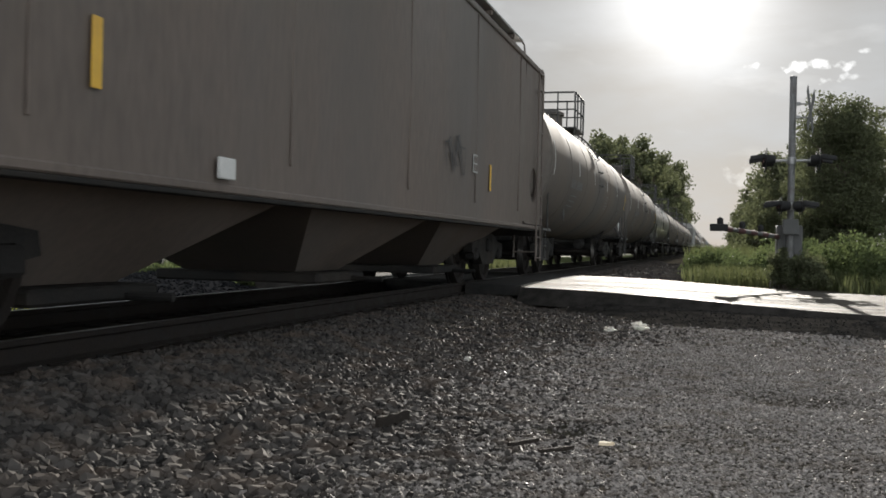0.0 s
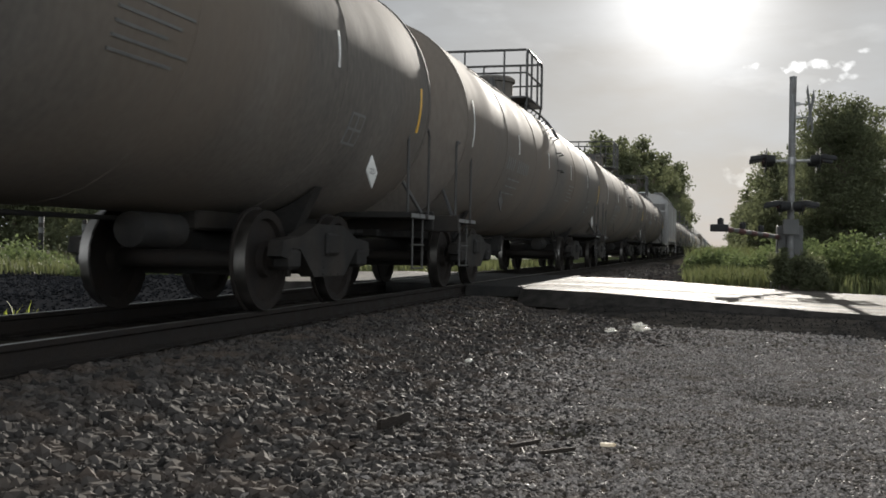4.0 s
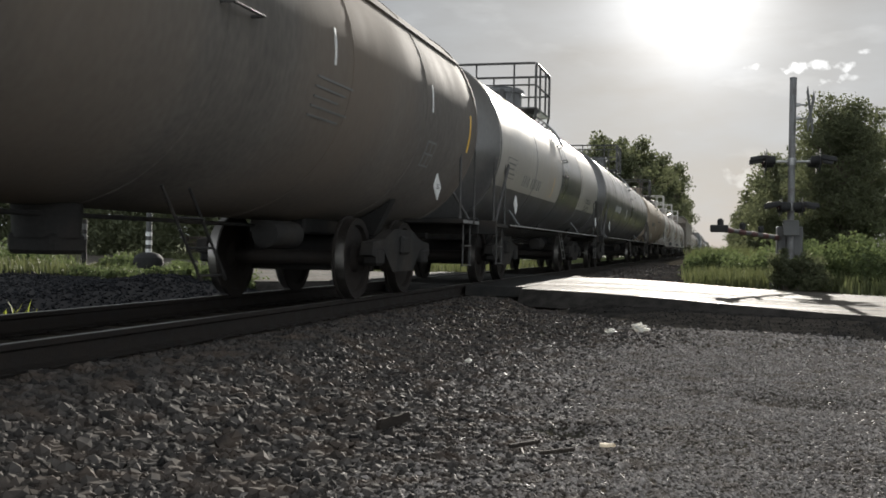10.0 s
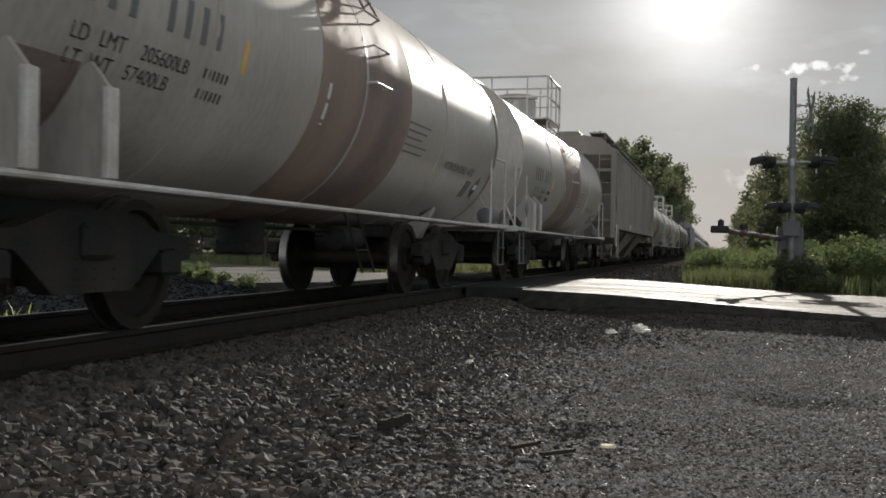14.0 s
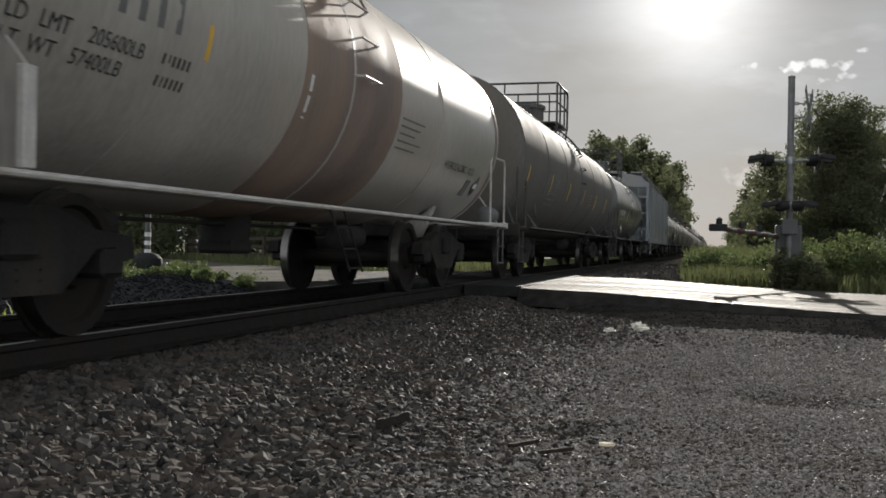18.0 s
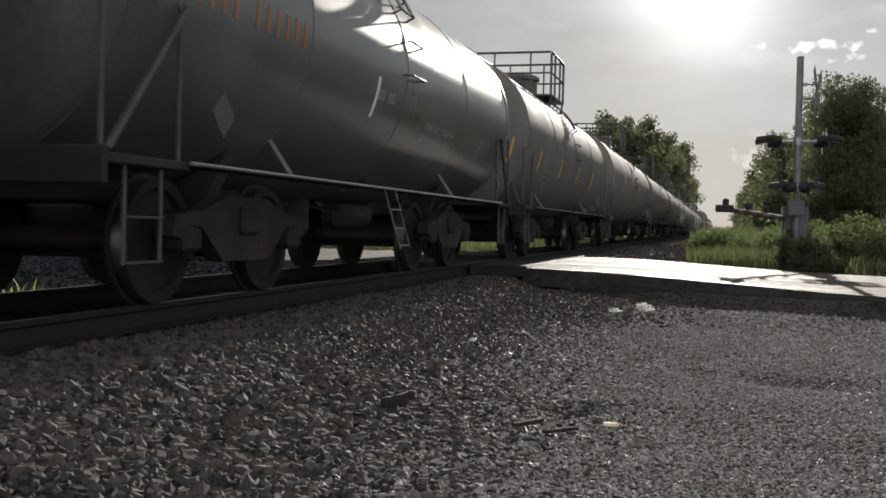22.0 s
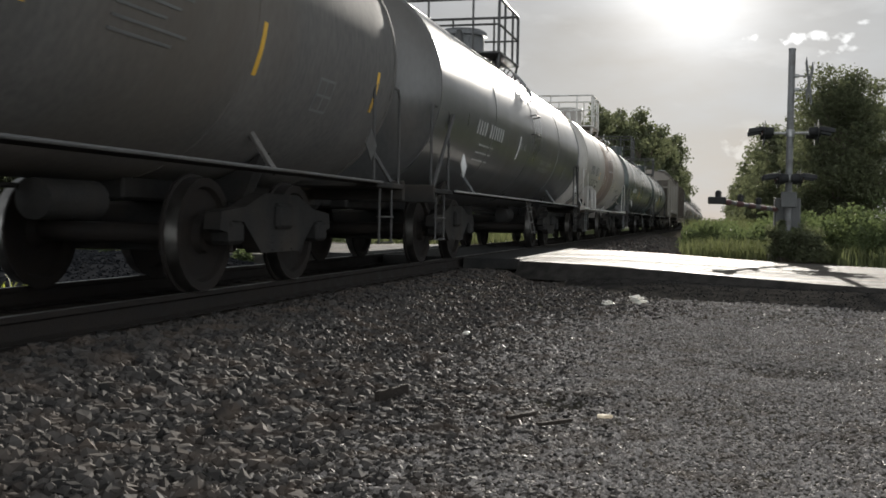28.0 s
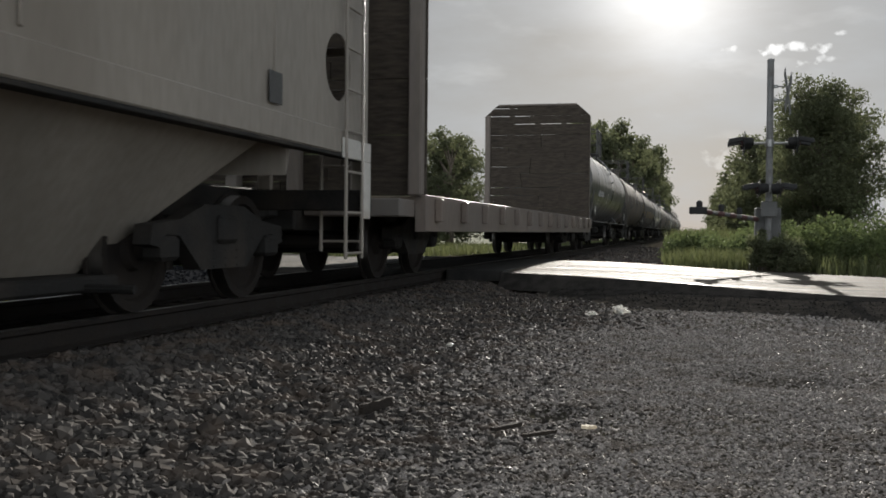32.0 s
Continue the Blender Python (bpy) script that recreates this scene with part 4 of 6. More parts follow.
        rg.rod((x * 0.9, 0.36, top - 0.03), (x * 0.9, 0.36, top + 0.93), 0.025, 6).rod((x * 0.9, -0.36, top - 0.03), (x * 0.9, -0.36, top + 0.93), 0.025, 6)
        part("platform_railing", rg, rails, car)
    for y in (-0.9, 0.9):
        eg = Shape().pipe([(-0.88, y, top + 0.94), (0.88, y, top + 0.94)], 0.026, 6).rod((-0.88, y, top + 0.47), (0.88, y, top + 0.47), 0.02, 6)
        for x in (-0.42, 0.42):
            eg.rod((x, y, top - 0.3), (x, y, top + 0.93), 0.022, 6)
        part("end_railing", eg, rails, car)
    # ladder down the side
    arc = [((R + 0.10) * math.cos(radians(a)), zc + (R + 0.10) * math.sin(radians(a))) for a in (66, 58, 50, 42, 34, 26, 12, -2)]
    for dy in (-0.12, 0.28):
        ld = part("ladder_rail", Shape().pipe([(px, dy, pz) for px, pz in arc[:6]] , 0.013 if pale else 0.02, 6), SPILL if pale else ALUMINIUM if style in ("gloss", "green", "panel") else rails, car)
    for px, pz in arc:
        inward = (px * (R - 0.01) / (R + 0.1), zc + (pz - zc) * (R - 0.01) / (R + 0.1))
        part("rung", Shape().pipe([(inward[0], -0.16, inward[1]), (px, -0.15, pz), (px, 0.31, pz), (inward[0], 0.32, inward[1])], 0.013, 6), rails, ld)
    # strips, placards and letters on the side that is seen
    strip = STRIPE_Y if style not in ("gloss", "white", "beige") else STRIPE_W
    if style == "brown":
        for y in (-4.4, -1.2, 2.0, 5.2):
            part("reflector_strip", patch(R, y - 0.022, y + 0.022, -4, 9, zc), STRIPE_W, car)
        part("reflector_strip", patch(R, -rim + 0.43, -rim + 0.47, -12, 14, zc), STRIPE_W, car)
        part("reflector_strip", patch(R, rim - 0.43, rim - 0.37, -16, 4, zc), STRIPE_Y, car)
        if abs(length - 16.8) < 0.05:
            part("jacket_seam", patch(R, -rim + 0.2, rim - 0.2, 35, 37.5, zc, 0.03, 2), paint, tank, "raised lengthwise seam of the tank jacket")
        for k in (-1, 1):
            for i, wide in enumerate((0.34, 0.22, 0.3)):
                part("sill_stencil", Shape().box(1.4195, 1.4235, k * (half - 1.08) - 0.46 + 0.34 * i, k * (half - 1.08) - 0.46 + 0.34 * i + wide * 0.9, 0.927, 0.972, c=0.001), LETTER_G, car)
    else:
        for y in (-7.4, -4.7, -2.0, 0.7, 3.4, 6.1) if style == "black" else (-rim * 0.17,):
            part("reflector_strip", patch(R, y - 0.03, y + 0.03, -24, -7, zc), strip, car)
    spot_y = back - {"beige": 1.25, "brown": 2.15}.get(style, 1.0)
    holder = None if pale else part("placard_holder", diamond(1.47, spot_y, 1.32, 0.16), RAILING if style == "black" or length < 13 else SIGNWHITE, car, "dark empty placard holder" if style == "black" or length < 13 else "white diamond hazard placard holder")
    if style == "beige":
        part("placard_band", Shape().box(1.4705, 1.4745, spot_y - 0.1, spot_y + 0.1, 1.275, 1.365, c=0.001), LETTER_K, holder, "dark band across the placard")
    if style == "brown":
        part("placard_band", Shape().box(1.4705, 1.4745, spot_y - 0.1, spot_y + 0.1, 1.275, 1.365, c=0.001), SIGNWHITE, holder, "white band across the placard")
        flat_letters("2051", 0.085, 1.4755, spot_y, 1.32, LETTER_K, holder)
    part("placard_holder", diamond(1.47, -rim + (2.15 if style == "brown" else 0.1 if pale else 1.0), 1.32, 0.16), LETTER_G if pale else RAILING if style in ("brown", "black") or length < 13 else SIGNWHITE, car, "grey diamond hazard placard" if pale else "dark empty placard holder" if style in ("brown", "black") or length < 13 else "white diamond hazard placard holder")
    ink = LETTER_W if style in ("gloss", "green") else LETTER_G
    short = style == "gloss" and length < 13
    if short:
        ink = LETTER_O
    at_y = -rim * 0.52 - (0.85 if short else 0) - (0.5 if pale else 0)
    high = -5 if short else {"panel": -18, "white": -8}.get(style, -12)
    if pale:
        bar_signs("XXXX 0000", 0.34, R, at_y - 0.15, high, zc, ink, car, "mark_bar")
    else:
        bar_signs("XXXX 000000", 0.28, R + (0.002 if style == "panel" else 0), at_y, high, zc, ink, car, "mark_bar")
    if style == "white":
        for angle, what in ((-20.5, "LD LMT 205600LB"), (-26.5, "LT WT 57400LB")):
            wrapped(what, 0.14, R, at_y - 0.28 - (15 - len(what)) * 0.045, angle, zc, LETTER_K, car)
            bar_signs("000000", 0.10, R, at_y + 0.72, angle + 0.4, zc, LETTER_K, car, "weight_bar")
        part("reflector_strip", patch(R, at_y + 1.02, at_y + 1.065, -17, -7, zc), STRIPE_Y, car)
        part("brake_valve", Shape().lathe([(0.04, 0.98), (0.09, 1.0), (0.10, 1.10), (0.05, 1.16), (0.03, 1.2)], 12, (1.22, -half + 1.15, 0), axis="z").lathe([(0.03, -half + 1.28), (0.07, -half + 1.3), (0.07, -half + 1.5), (0.03, -half + 1.52)], 12, (1.22, 0, 1.06)), FRAME, car, "dark brake valve on the end platform")
    elif style == "gloss" and length > 20:
        wrapped("KGS 3-86 NEW", 0.13, R, -5.4, -28, zc, ink, car)
    elif style != "panel" and not short:
        for row in (-22, -27, -32):
            for y, wide in ((-0.75, 0.3), (-0.38, 0.5), (0.22, 0.25)):
                part("data_bar", patch(R, at_y + y * 0.8, at_y + y * 0.8 + wide * 0.8, row - 0.5, row + 0.5, zc, 0.005, 2), ink, car)
    low = {"panel": -44, "beige": -37}.get(style, -30)
    spot = back - 1.3 if pale else rim * (0.655 if style == "beige" else 0.70)
    sheet = part("test_panel", patch(R, spot, spot + (0.26 if pale else 0.36), -40 if pale else low, -29 if pale else low + 13, zc), LETTER_K if style == "beige" else LETTER_G, car, "square stencil panel")
    for y0 in () if style in ("white", "beige") else (0.03, 0.20):
        for a0 in (low + 1, low + 7):
            part("stencil_cell", patch(R, spot + y0, spot + y0 + 0.13, a0, a0 + 5, zc, 0.007, 2), LETTER_G if pale else paint, sheet)
    # columns of fine print
    for q, (col, rows) in enumerate(((rim * 0.22, 5),)):
        for k in range(rows):
            a0 = -10 - 3.4 * k - 6 * q
            part("fine_print", patch(R, col, col + 0.85 - 0.14 * (k % 3), a0 - 0.4, a0 + 0.4, zc, 0.005, 2), LETTER_G, car)
    if style == "brown" and abs(length - 19.1) < 0.04:
        a = radians(-17.4)
        at = pose((R + 0.012) * math.cos(a), -5.5, zc + (R + 0.012) * math.sin(a), 0, 17.4, 0)
        sign = part("hot_placard", Shape().slab([(-0.155, 0), (0, -0.155), (0.155, 0), (0, 0.155)], -0.004, 0.004), SIGNWHITE, car, "white diamond placard reading hot", at=at)
        flat_letters("HOT", 0.11, 0.0065, 0.0, 0.0, LETTER_K, sign)
    if style == "white":
        part("spill_band", ring(R, -1.3, 1.35, zc, 0.005), SPILL, car, "brown spill stain round the tank's middle")
        part("rim_band", ring(R, -rim - 0.02, -rim + 0.05, zc, 0.018), WHITE, car)
        wrapped("HYDROCHLORIC ACID", 0.15, R, back - 1.95, -24, zc, LETTER_K, car)
        a = radians(-32)
        card = pose(R * math.cos(a) + 0.012, back - 0.72, zc + R * math.sin(a), 0, 32, 0)
        sign = part("hazard_placard", Shape().slab([(-0.17, 0), (0, -0.17), (0.17, 0), (0, 0.17)], -0.004, 0.004), LETTER_G, car, "grey diamond hazard placard", at=card)
        part("placard_lower_half", Shape().slab([(-0.11, -0.05), (0, -0.16), (0.11, -0.05)], 0.003, 0.007), LETTER_K, sign)
        part("placard_panel", Shape().slab([(-0.1, -0.035), (0.1, -0.035), (0.1, 0.04), (-0.1, 0.04)], 0.003, 0.007), SIGNWHITE, sign)
        tag_on_tank(R, -0.75, 20, zc, 0.6, 0.5, 3, SPILL, car, 4)
        part("end_stain", ring(R, back - 0.2, back - 0.03, zc, 0.006), SPILL, car, "brown band at the tank's end")
        part("air_drum", Shape().lathe([(0.08, half - 1.22), (0.13, half - 1.19), (0.13, half - 0.72), (0.08, half - 0.69)], 18, (1.2, 0, 1.11)), GALVANISED, car, "grey air tank on the platform")
    elif style == "beige":
        part("air_drum", Shape().lathe([(0.12, back - 0.90), (0.19, back - 0.85), (0.19, back - 0.15), (0.12, back - 0.1)], 18, (1.27, 0, 1.17)), WHITE, car, "white air tank on the platform")
    elif style == "panel":
        for y0, y1 in ((-rim + 0.02, -0.2), (3.2, back - 0.02)):
            part("side_panel", patch(R, y0, y1, -27, 66, zc, 0.004, 22), WHITE, car, "white painted upper side")
        wrapped("HYDROXIDE", 0.2, R + 0.002, 4.95, -16, zc, LETTER_K, car)
        wrapped("SOLUTION", 0.2, R + 0.002, 4.95, -24, zc, LETTER_K, car)
        frame_bars = part("data_frame", patch(R, -rim + 0.7, -rim + 1.5, -20, -6, zc, 0.006, 6), LETTER_G, car, "grey framed data box")
        part("data_field", patch(R, -rim + 0.72, -rim + 1.48, -19.4, -6.6, zc, 0.008, 6), WHITE, frame_bars)
        for k in range(3):
            part("fine_print", patch(R, -rim + 0.8, -rim + 1.4 - 0.1 * (k % 2), -10.4 - 3.4 * k, -9.4 - 3.4 * k, zc, 0.01, 2), LETTER_G, frame_bars)
    elif style in ("gloss", "green"):
        y = back - 1.0
        card = part("placard_lower_half", Shape().slab([(y - 0.14, 1.31), (y, 1.17), (y + 0.14, 1.31)], 1.4695, 1.4735), LETTER_K, car, "black lower half of the placard")
        flat_letters("8", 0.07, 1.475, y, 1.235, STRIPE_W, card)
        flat_letters("1824", 0.085, 1.4715, y, 1.345, LETTER_K, card)
        wrapped("FIBERGLASS INSULATION", 0.11, R, rim * 0.3, -20, zc, LETTER_W, car)
        wrapped("DO NOT EXCEED 350 F", 0.11, R, rim * 0.3, -26, zc, LETTER_W, car)
        wrapped("850 KG", 0.15, R, -rim * 0.12, -14, zc, LETTER_W, car)
    return car


def holed_sheet(x0, x1, y0, y1, z0, z1, cy, cz, ry, rz, n=32):
    """A plate with an oval opening through it."""
    s = Shape()
    for x in (x0, x1):
        for i in range(n):
            a = 2 * math.pi * i / n
            c, q = math.cos(a), math.sin(a)
            s.v.append((x, cy + ry * c, cz + rz * q))
            k = min((y1 - cy) / c if c > 1e-6 else 1e9, (y0 - cy) / c if c < -1e-6 else 1e9, (z1 - cz) / q if q > 1e-6 else 1e9, (z0 - cz) / q if q < -1e-6 else 1e9)
            s.v.append((x, cy + k * c, cz + k * q))
    for i in range(n):
        j = (i + 1) % n
        a, b, m = 2 * i, 2 * j, 2 * n
        s.f += [(a, a + 1, b + 1, b), (m + a, m + b, m + b + 1, m + a + 1), (a, b, m + b, m + a), (a + 1, m + a + 1, m + b + 1, b + 1)]
    return s


def hopper_car(paint, label, length, slogan=None, width=3.2, open_cage=False, sill=0.92):
    """A covered hopper car with flat sides, trough roof hatches, sloped ends and end cages."""
    car = thing("hopper_car", label, "hopper car", group="cars of the freight train")
    half, w = length / 2, width / 2
    body_half = half - 0.85
    eave, ridge = 3.74, 4.24
    foot = sill + 0.05
    bulge = [(-w, foot), (-w, foot + 0.28), (-w - 0.02, 2.3), (-w, eave), (-w * 0.72, ridge - 0.09), (-w * 0.4, ridge), (w * 0.4, ridge), (w * 0.72, ridge - 0.09), (w, eave), (w + 0.02, 2.3), (w, foot + 0.28), (w, foot)]
    side_in = 1.7
    plain = paint in (TAN, BLUEGREY)
    body = part("body", Shape().prism(bulge, -body_half + side_in, body_half - side_in), paint, car, smooth=25)
    # side sheets running on to the end cages
    for x in (-1, 1):
        for k in (-1, 1):
            y0, y1 = sorted((k * (body_half - side_in + 0.003), k * body_half))
            if not open_cage:
                part("side_sheet", holed_sheet(*sorted((x * (w - 0.03), x * w)), y0, y1, foot + 0.02, eave, k * (body_half - 0.75), foot + 0.7, 0.33, 0.30), paint, car)
            else:
                edge = [(k * (body_half - side_in + 0.003), foot + 0.02), (k * (body_half - side_in + 0.003), eave), (k * (body_half - 0.1), eave), (k * (body_half - 0.5), 3.2), (k * (body_half - 1.0), 2.4), (k * (body_half - 1.15), 1.6), (k * (body_half - 0.95), foot + 0.02)]
                part("side_sheet", Shape().slab(edge, *sorted((x * (w - 0.03), x * w))), paint, car)
                part("cage_rail", Shape().box(*sorted((x * (w - 0.05), x * w)), *sorted((k * (body_half - 0.9), k * body_half)), 2.2, 2.26, c=0.006), paint, car)
        part("side_sill", Shape().box(*sorted((x * (w - 0.12), x * (w + 0.03))), -body_half, body_half, sill - 0.01, sill + (0.20 if plain else 0.05), c=0.012), paint, car)
        part("eave_rail", Shape().box(*sorted((x * (w - 0.10), x * (w + 0.03))), -body_half, body_half, eave - 0.06, eave + 0.04, c=0.015), paint, car)
        for i in range(5):
            y = -body_half + 2.2 + i * (2 * body_half - 4.4) / 4
            part("panel_seam", Shape().box(*sorted((x * (w + 0.005), x * (w + 0.024))), y - 0.012, y + 0.012, foot + 0.2, eave - 0.07, c=0.003), paint, body)
    for k in (-1, 1):
        roof_y = sorted((k * (body_half - side_in + 0.003), k * body_half))
        part("end_roof", Shape().prism([p for p in bulge if p[1] >= eave - 0.001] + [(w * 0.9, eave - 0.12), (-w * 0.9, eave - 0.12)], *roof_y), paint, car)
        slope = Shape().slab([(k * (body_half - side_in), 1.05), (k * (body_half - side_in), 3.0), (k * (body_half - 0.06), 3.66), (k * body_half, 3.66), (k * (body_half - side_in + 0.3), 1.9)], -w + 0.1, w - 0.1)
        part("end_slope", slope, paint, car)
        part("end_frame", Shape().box(-w, w, *sorted((k * (body_half - 0.02), k * (half - 0.62))), 0.80, 1.0), FRAME, car)
        for x in (-1, 1):
            part("corner_post", Shape().box(*sorted((x * (w - 0.14), x * w)), *sorted((k * (body_half + 0.004), k * (body_half + 0.10))), 0.86, eave + 0.09), paint, car)
        for x in (-0.55, 0.55):
            part("end_post", Shape().box(x - 0.07, x + 0.07, *sorted((k * (body_half + 0.004), k * (body_half + 0.08))), 1.0, eave - 0.05), paint, car)
        for x in (-1, 1):
            ld = Shape()
            for dx in (0.0, 0.42):
                ld.rod((x * (w - 0.08 - dx), k * (body_half + 0.16), 0.4), (x * (w - 0.08 - dx), k * (body_half + 0.16), eave + 0.05), 0.018, 6)
            for i in range(9):
                ld.rod((x * (w - 0.08), k * (body_half + 0.16), 0.5 + i * 0.37), (x * (w - 0.5), k * (body_half + 0.16), 0.5 + i * 0.37), 0.013, 6)
            part("end_ladder", ld, paint, car)
            if x < 0:
                continue
            for dy in (0.25, 0.7):
                sl = part("ladder_rail", Shape().rod((w + 0.06, k * (body_half - dy), 0.35), (w + 0.06, k * (body_half - dy), eave - 0.06), 0.018, 6), paint, car)
            for i in range(9):
                part("rung", Shape().rod((w + 0.06, k * (body_half - 0.25), 0.4 + i * 0.37), (w + 0.06, k * (body_half - 0.7), 0.4 + i * 0.37), 0.013, 6), paint, sl)
        for z in (1.5, 2.3, 3.1):
            part("end_platform_bar", Shape().box(-w + 0.1, w - 0.1, *sorted((k * (body_half + 0.004), k * (body_half + 0.06))), z, z + 0.08), paint, car)
        part("stub_sill", Shape().box(-0.33, 0.33, *sorted((k * (half - 0.5), k * (half - 4.6))), 0.70, 1.03, c=0.02), FRAME, car)
        bogie(car, k * (half - 2.75))
    # roof walk and hatches
    walk_board = Shape()
    for x in (-1, 1):
        walk_board.box(*sorted((x * 0.72, x * 1.25)), -body_half + 0.12, body_half - 0.12, ridge + 0.07, ridge + 0.11, c=0.006)
    part("roof_walk", walk_board, ALUMINIUM, car, "grating walk along the roof")
    for i in range(9):
        y = -body_half + 0.9 + i * (2 * body_half - 1.8) / 8
        part("walk_bracket", Shape().box(-1.24, 1.24, y - 0.03, y + 0.03, ridge - 0.02, ridge + 0.07, c=0.004), paint, car)
    for k in (-1, 1):
        for x in (-1, 1):
            part("walk_end_leg", Shape().pipe([(x * 1.22, k * (body_half - 0.14), ridge + 0.09), (x * 1.24, k * (body_half + 0.02), ridge + 0.05), (x * 1.3, k * (body_half + 0.04), eave)], 0.016, 6), paint, car)
    for i in range(4):
        y = -body_half + 1.4 + i * (2 * body_half - 2.8) / 3.0
        part("roof_hatch", Shape().box(-0.38, 0.38, y - 1.1, y + 1.1, ridge - 0.01, ridge + 0.17, c=0.03), paint, car)
    # hopper pockets and gates
    pockets = 3
    span = (2 * body_half - 2 * side_in) / pockets
    for i in range(pockets):
        y = -body_half + side_in + span * (i + 0.5)
        s = Shape()
        v = [(-w + 0.12, y - span / 2 + 0.02, foot + 0.1), (w - 0.12, y - span / 2 + 0.02, foot + 0.1), (w - 0.12, y + span / 2 - 0.02, foot + 0.1), (-w + 0.12, y + span / 2 - 0.02, foot + 0.1), (-0.62, y - 0.6, 0.3), (0.62, y - 0.6, 0.3), (0.62, y + 0.6, 0.3), (-0.62, y + 0.6, 0.3)]
        s.add(v, [(0, 1, 2, 3), (4, 7, 6, 5), (0, 4, 5, 1), (1, 5, 6, 2), (2, 6, 7, 3), (3, 7, 4, 0)])
        pk = part("hopper_pocket", s, paint, car)
        part("outlet_gate", Shape().box(-0.9, 0.9, y - 0.7, y + 0.7, 0.19, 0.295, c=0.02).rod((-1.25, y + 0.3, 0.22), (1.25, y + 0.3, 0.22), 0.03, 8), FRAME, pk)
    ends(car, half)
    side = w + 0.022
    if slogan:
        for i, line in enumerate(slogan):
            for k, word in enumerate(line.split()):
                words = line.split()
                gap = sum(len(q) for q in words[:k]) + k + len(word) / 2 - len(line) / 2
                flat_letters(word, 0.15, w + 0.03, 2.0 + gap * 0.098, 1.98 - 0.185 * i, LETTER_D, car)
        for y in (-3.7, 4.7):
            for i in range(3):
                for k in range(3):
                    part("faded_bar", Shape().box(side, side + 0.006, y - 0.55 + 0.4 * k, y - 0.22 + 0.4 * k - 0.06 * ((i + k) % 2), 1.55 + 0.15 * i, 1.62 + 0.15 * i, c=0.001), LETTER_R, car)
        for line, z in ((("LD", "LMT", "221700"), 1.66), (("LT", "WT", "64300"), 1.52)):
            for word, y in zip(line, (-5.72, -5.48, -5.0)):
                flat_letters(word, 0.12, w + 0.03, y, z, LETTER_K, car)
        tag_on_side(w + 0.03, -2.0, 1.72, 0.55, 0.6, 12, LETTER_K, car, 8)
        tag_on_side(w + 0.03, -6.3, 1.65, 0.5, 0.45, 13, LETTER_K, car, 6)
        for y in (-5.68, -0.6, 4.45, 7.0):
            part("reflector_strip", Shape().box(side, side + 0.008, y - 0.26, y + 0.26, 1.30, 1.38, c=0.002), STRIPE_Y, car)
        for k in (-1, 1):
            plate = part("jacking_plate", Shape().box(w + 0.03, w + 0.05, k * (body_half - 0.12) - 0.08, k * (body_half - 0.12) + 0.08, 0.76, 1.38, c=0.02), PALE, car, "pale jacking plate")
            part("slot", Shape().lathe([(0.035, w + 0.048), (0.035, w + 0.054)], 12, (0, k * (body_half - 0.12), 0.88), axis="x"), HOOD, plate)
            part("end_sill_bar", Shape().box(w - 0.12, w - 0.002, *sorted((k * (body_half + 0.11), k * (half - 0.55))), 0.9, 1.06, c=0.015), PALE, car)
    if paint is TAN:
        for k in (-1, 1):
            part("jacking_plate", Shape().box(w + 0.032, w + 0.055, *sorted((k * (body_half - 0.75), k * (body_half + 0.03))), sill - 0.05, sill + 0.13, c=0.01).box(w + 0.032, w + 0.055, *sorted((k * (body_half - 0.17), k * (body_half + 0.03))), 0.72, sill - 0.052, c=0.01), PALE, car, "pale bracket at the end of the side sill")
    if paint is RUSTY:
        spots = [(-5.54, 0.045, 1.37, 1.74), (3.87, 0.045, 1.37, 1.74)]
        tag_on_side(w + 0.03, 1.9, 1.72, 1.0, 0.5, 17, LETTER_K, car, 8)
        tag_on_side(w + 0.03, -7.2, 1.6, 1.1, 0.5, 18, LETTER_G, car, 8)
    elif plain:
        spots = [] if paint is TAN else [(y, 0.05, 1.35, 1.75) for y in (-5.7, body_half - 3.9)]
    else:
        spots = [(y, 0.1, sill + 0.1, sill + 0.18) for y in (-body_half + 1.0, -body_half * 0.5, 0.2, body_half * 0.5, body_half - 1.0)]
    if paint is BLUEGREY:
        for z in (1.60, 1.45):
            part("data_bar", Shape().box(side, side + 0.006, -7.35, -6.85, z - 0.02, z + 0.02, c=0.001), LETTER_G, car)
            flat_letters("LBS", 0.12, w + 0.03, -6.62, z, LETTER_K, car)
        part("roundel", Shape().lathe([(0.05, w + 0.02), (0.05, w + 0.026), (0.01, w + 0.027)], 20, (0, -6.24, 1.48), axis="x"), SIGNWHITE, car, "small white roundel")
    for x in (-1, 1):
        part("sill_lip", Shape().box(*sorted((x * (w - 0.09), x * (w + 0.034))), -body_half, body_half, sill - 0.045, sill - 0.014, c=0.006), FRAME, car, "dark lower lip of the side sill")
    for y, wide, z0, z1 in spots:
        part("reflector_strip", Shape().box(w + 0.024, w + 0.032, y - wide, y + wide, z0, z1, c=0.002), STRIPE_Y if plain or paint is RUSTY else STRIPE_W, car)
    part("route_card", Shape().box(w + 0.024, w + 0.05, -4.22, -4.0, sill + 0.08, sill + 0.22, c=0.006), SIGNWHITE, car, "white routing card holder")
    box_y = body_half - 2.2 if plain else 5.95 if slogan else 2.95
    board = part("stencil_box", Shape().box(side, side + 0.006, box_y - 0.12, box_y + 0.12, 1.56, 1.80, c=0.002), LETTER_K if plain or slogan else LETTER_W, car, "small framed stencil panel")
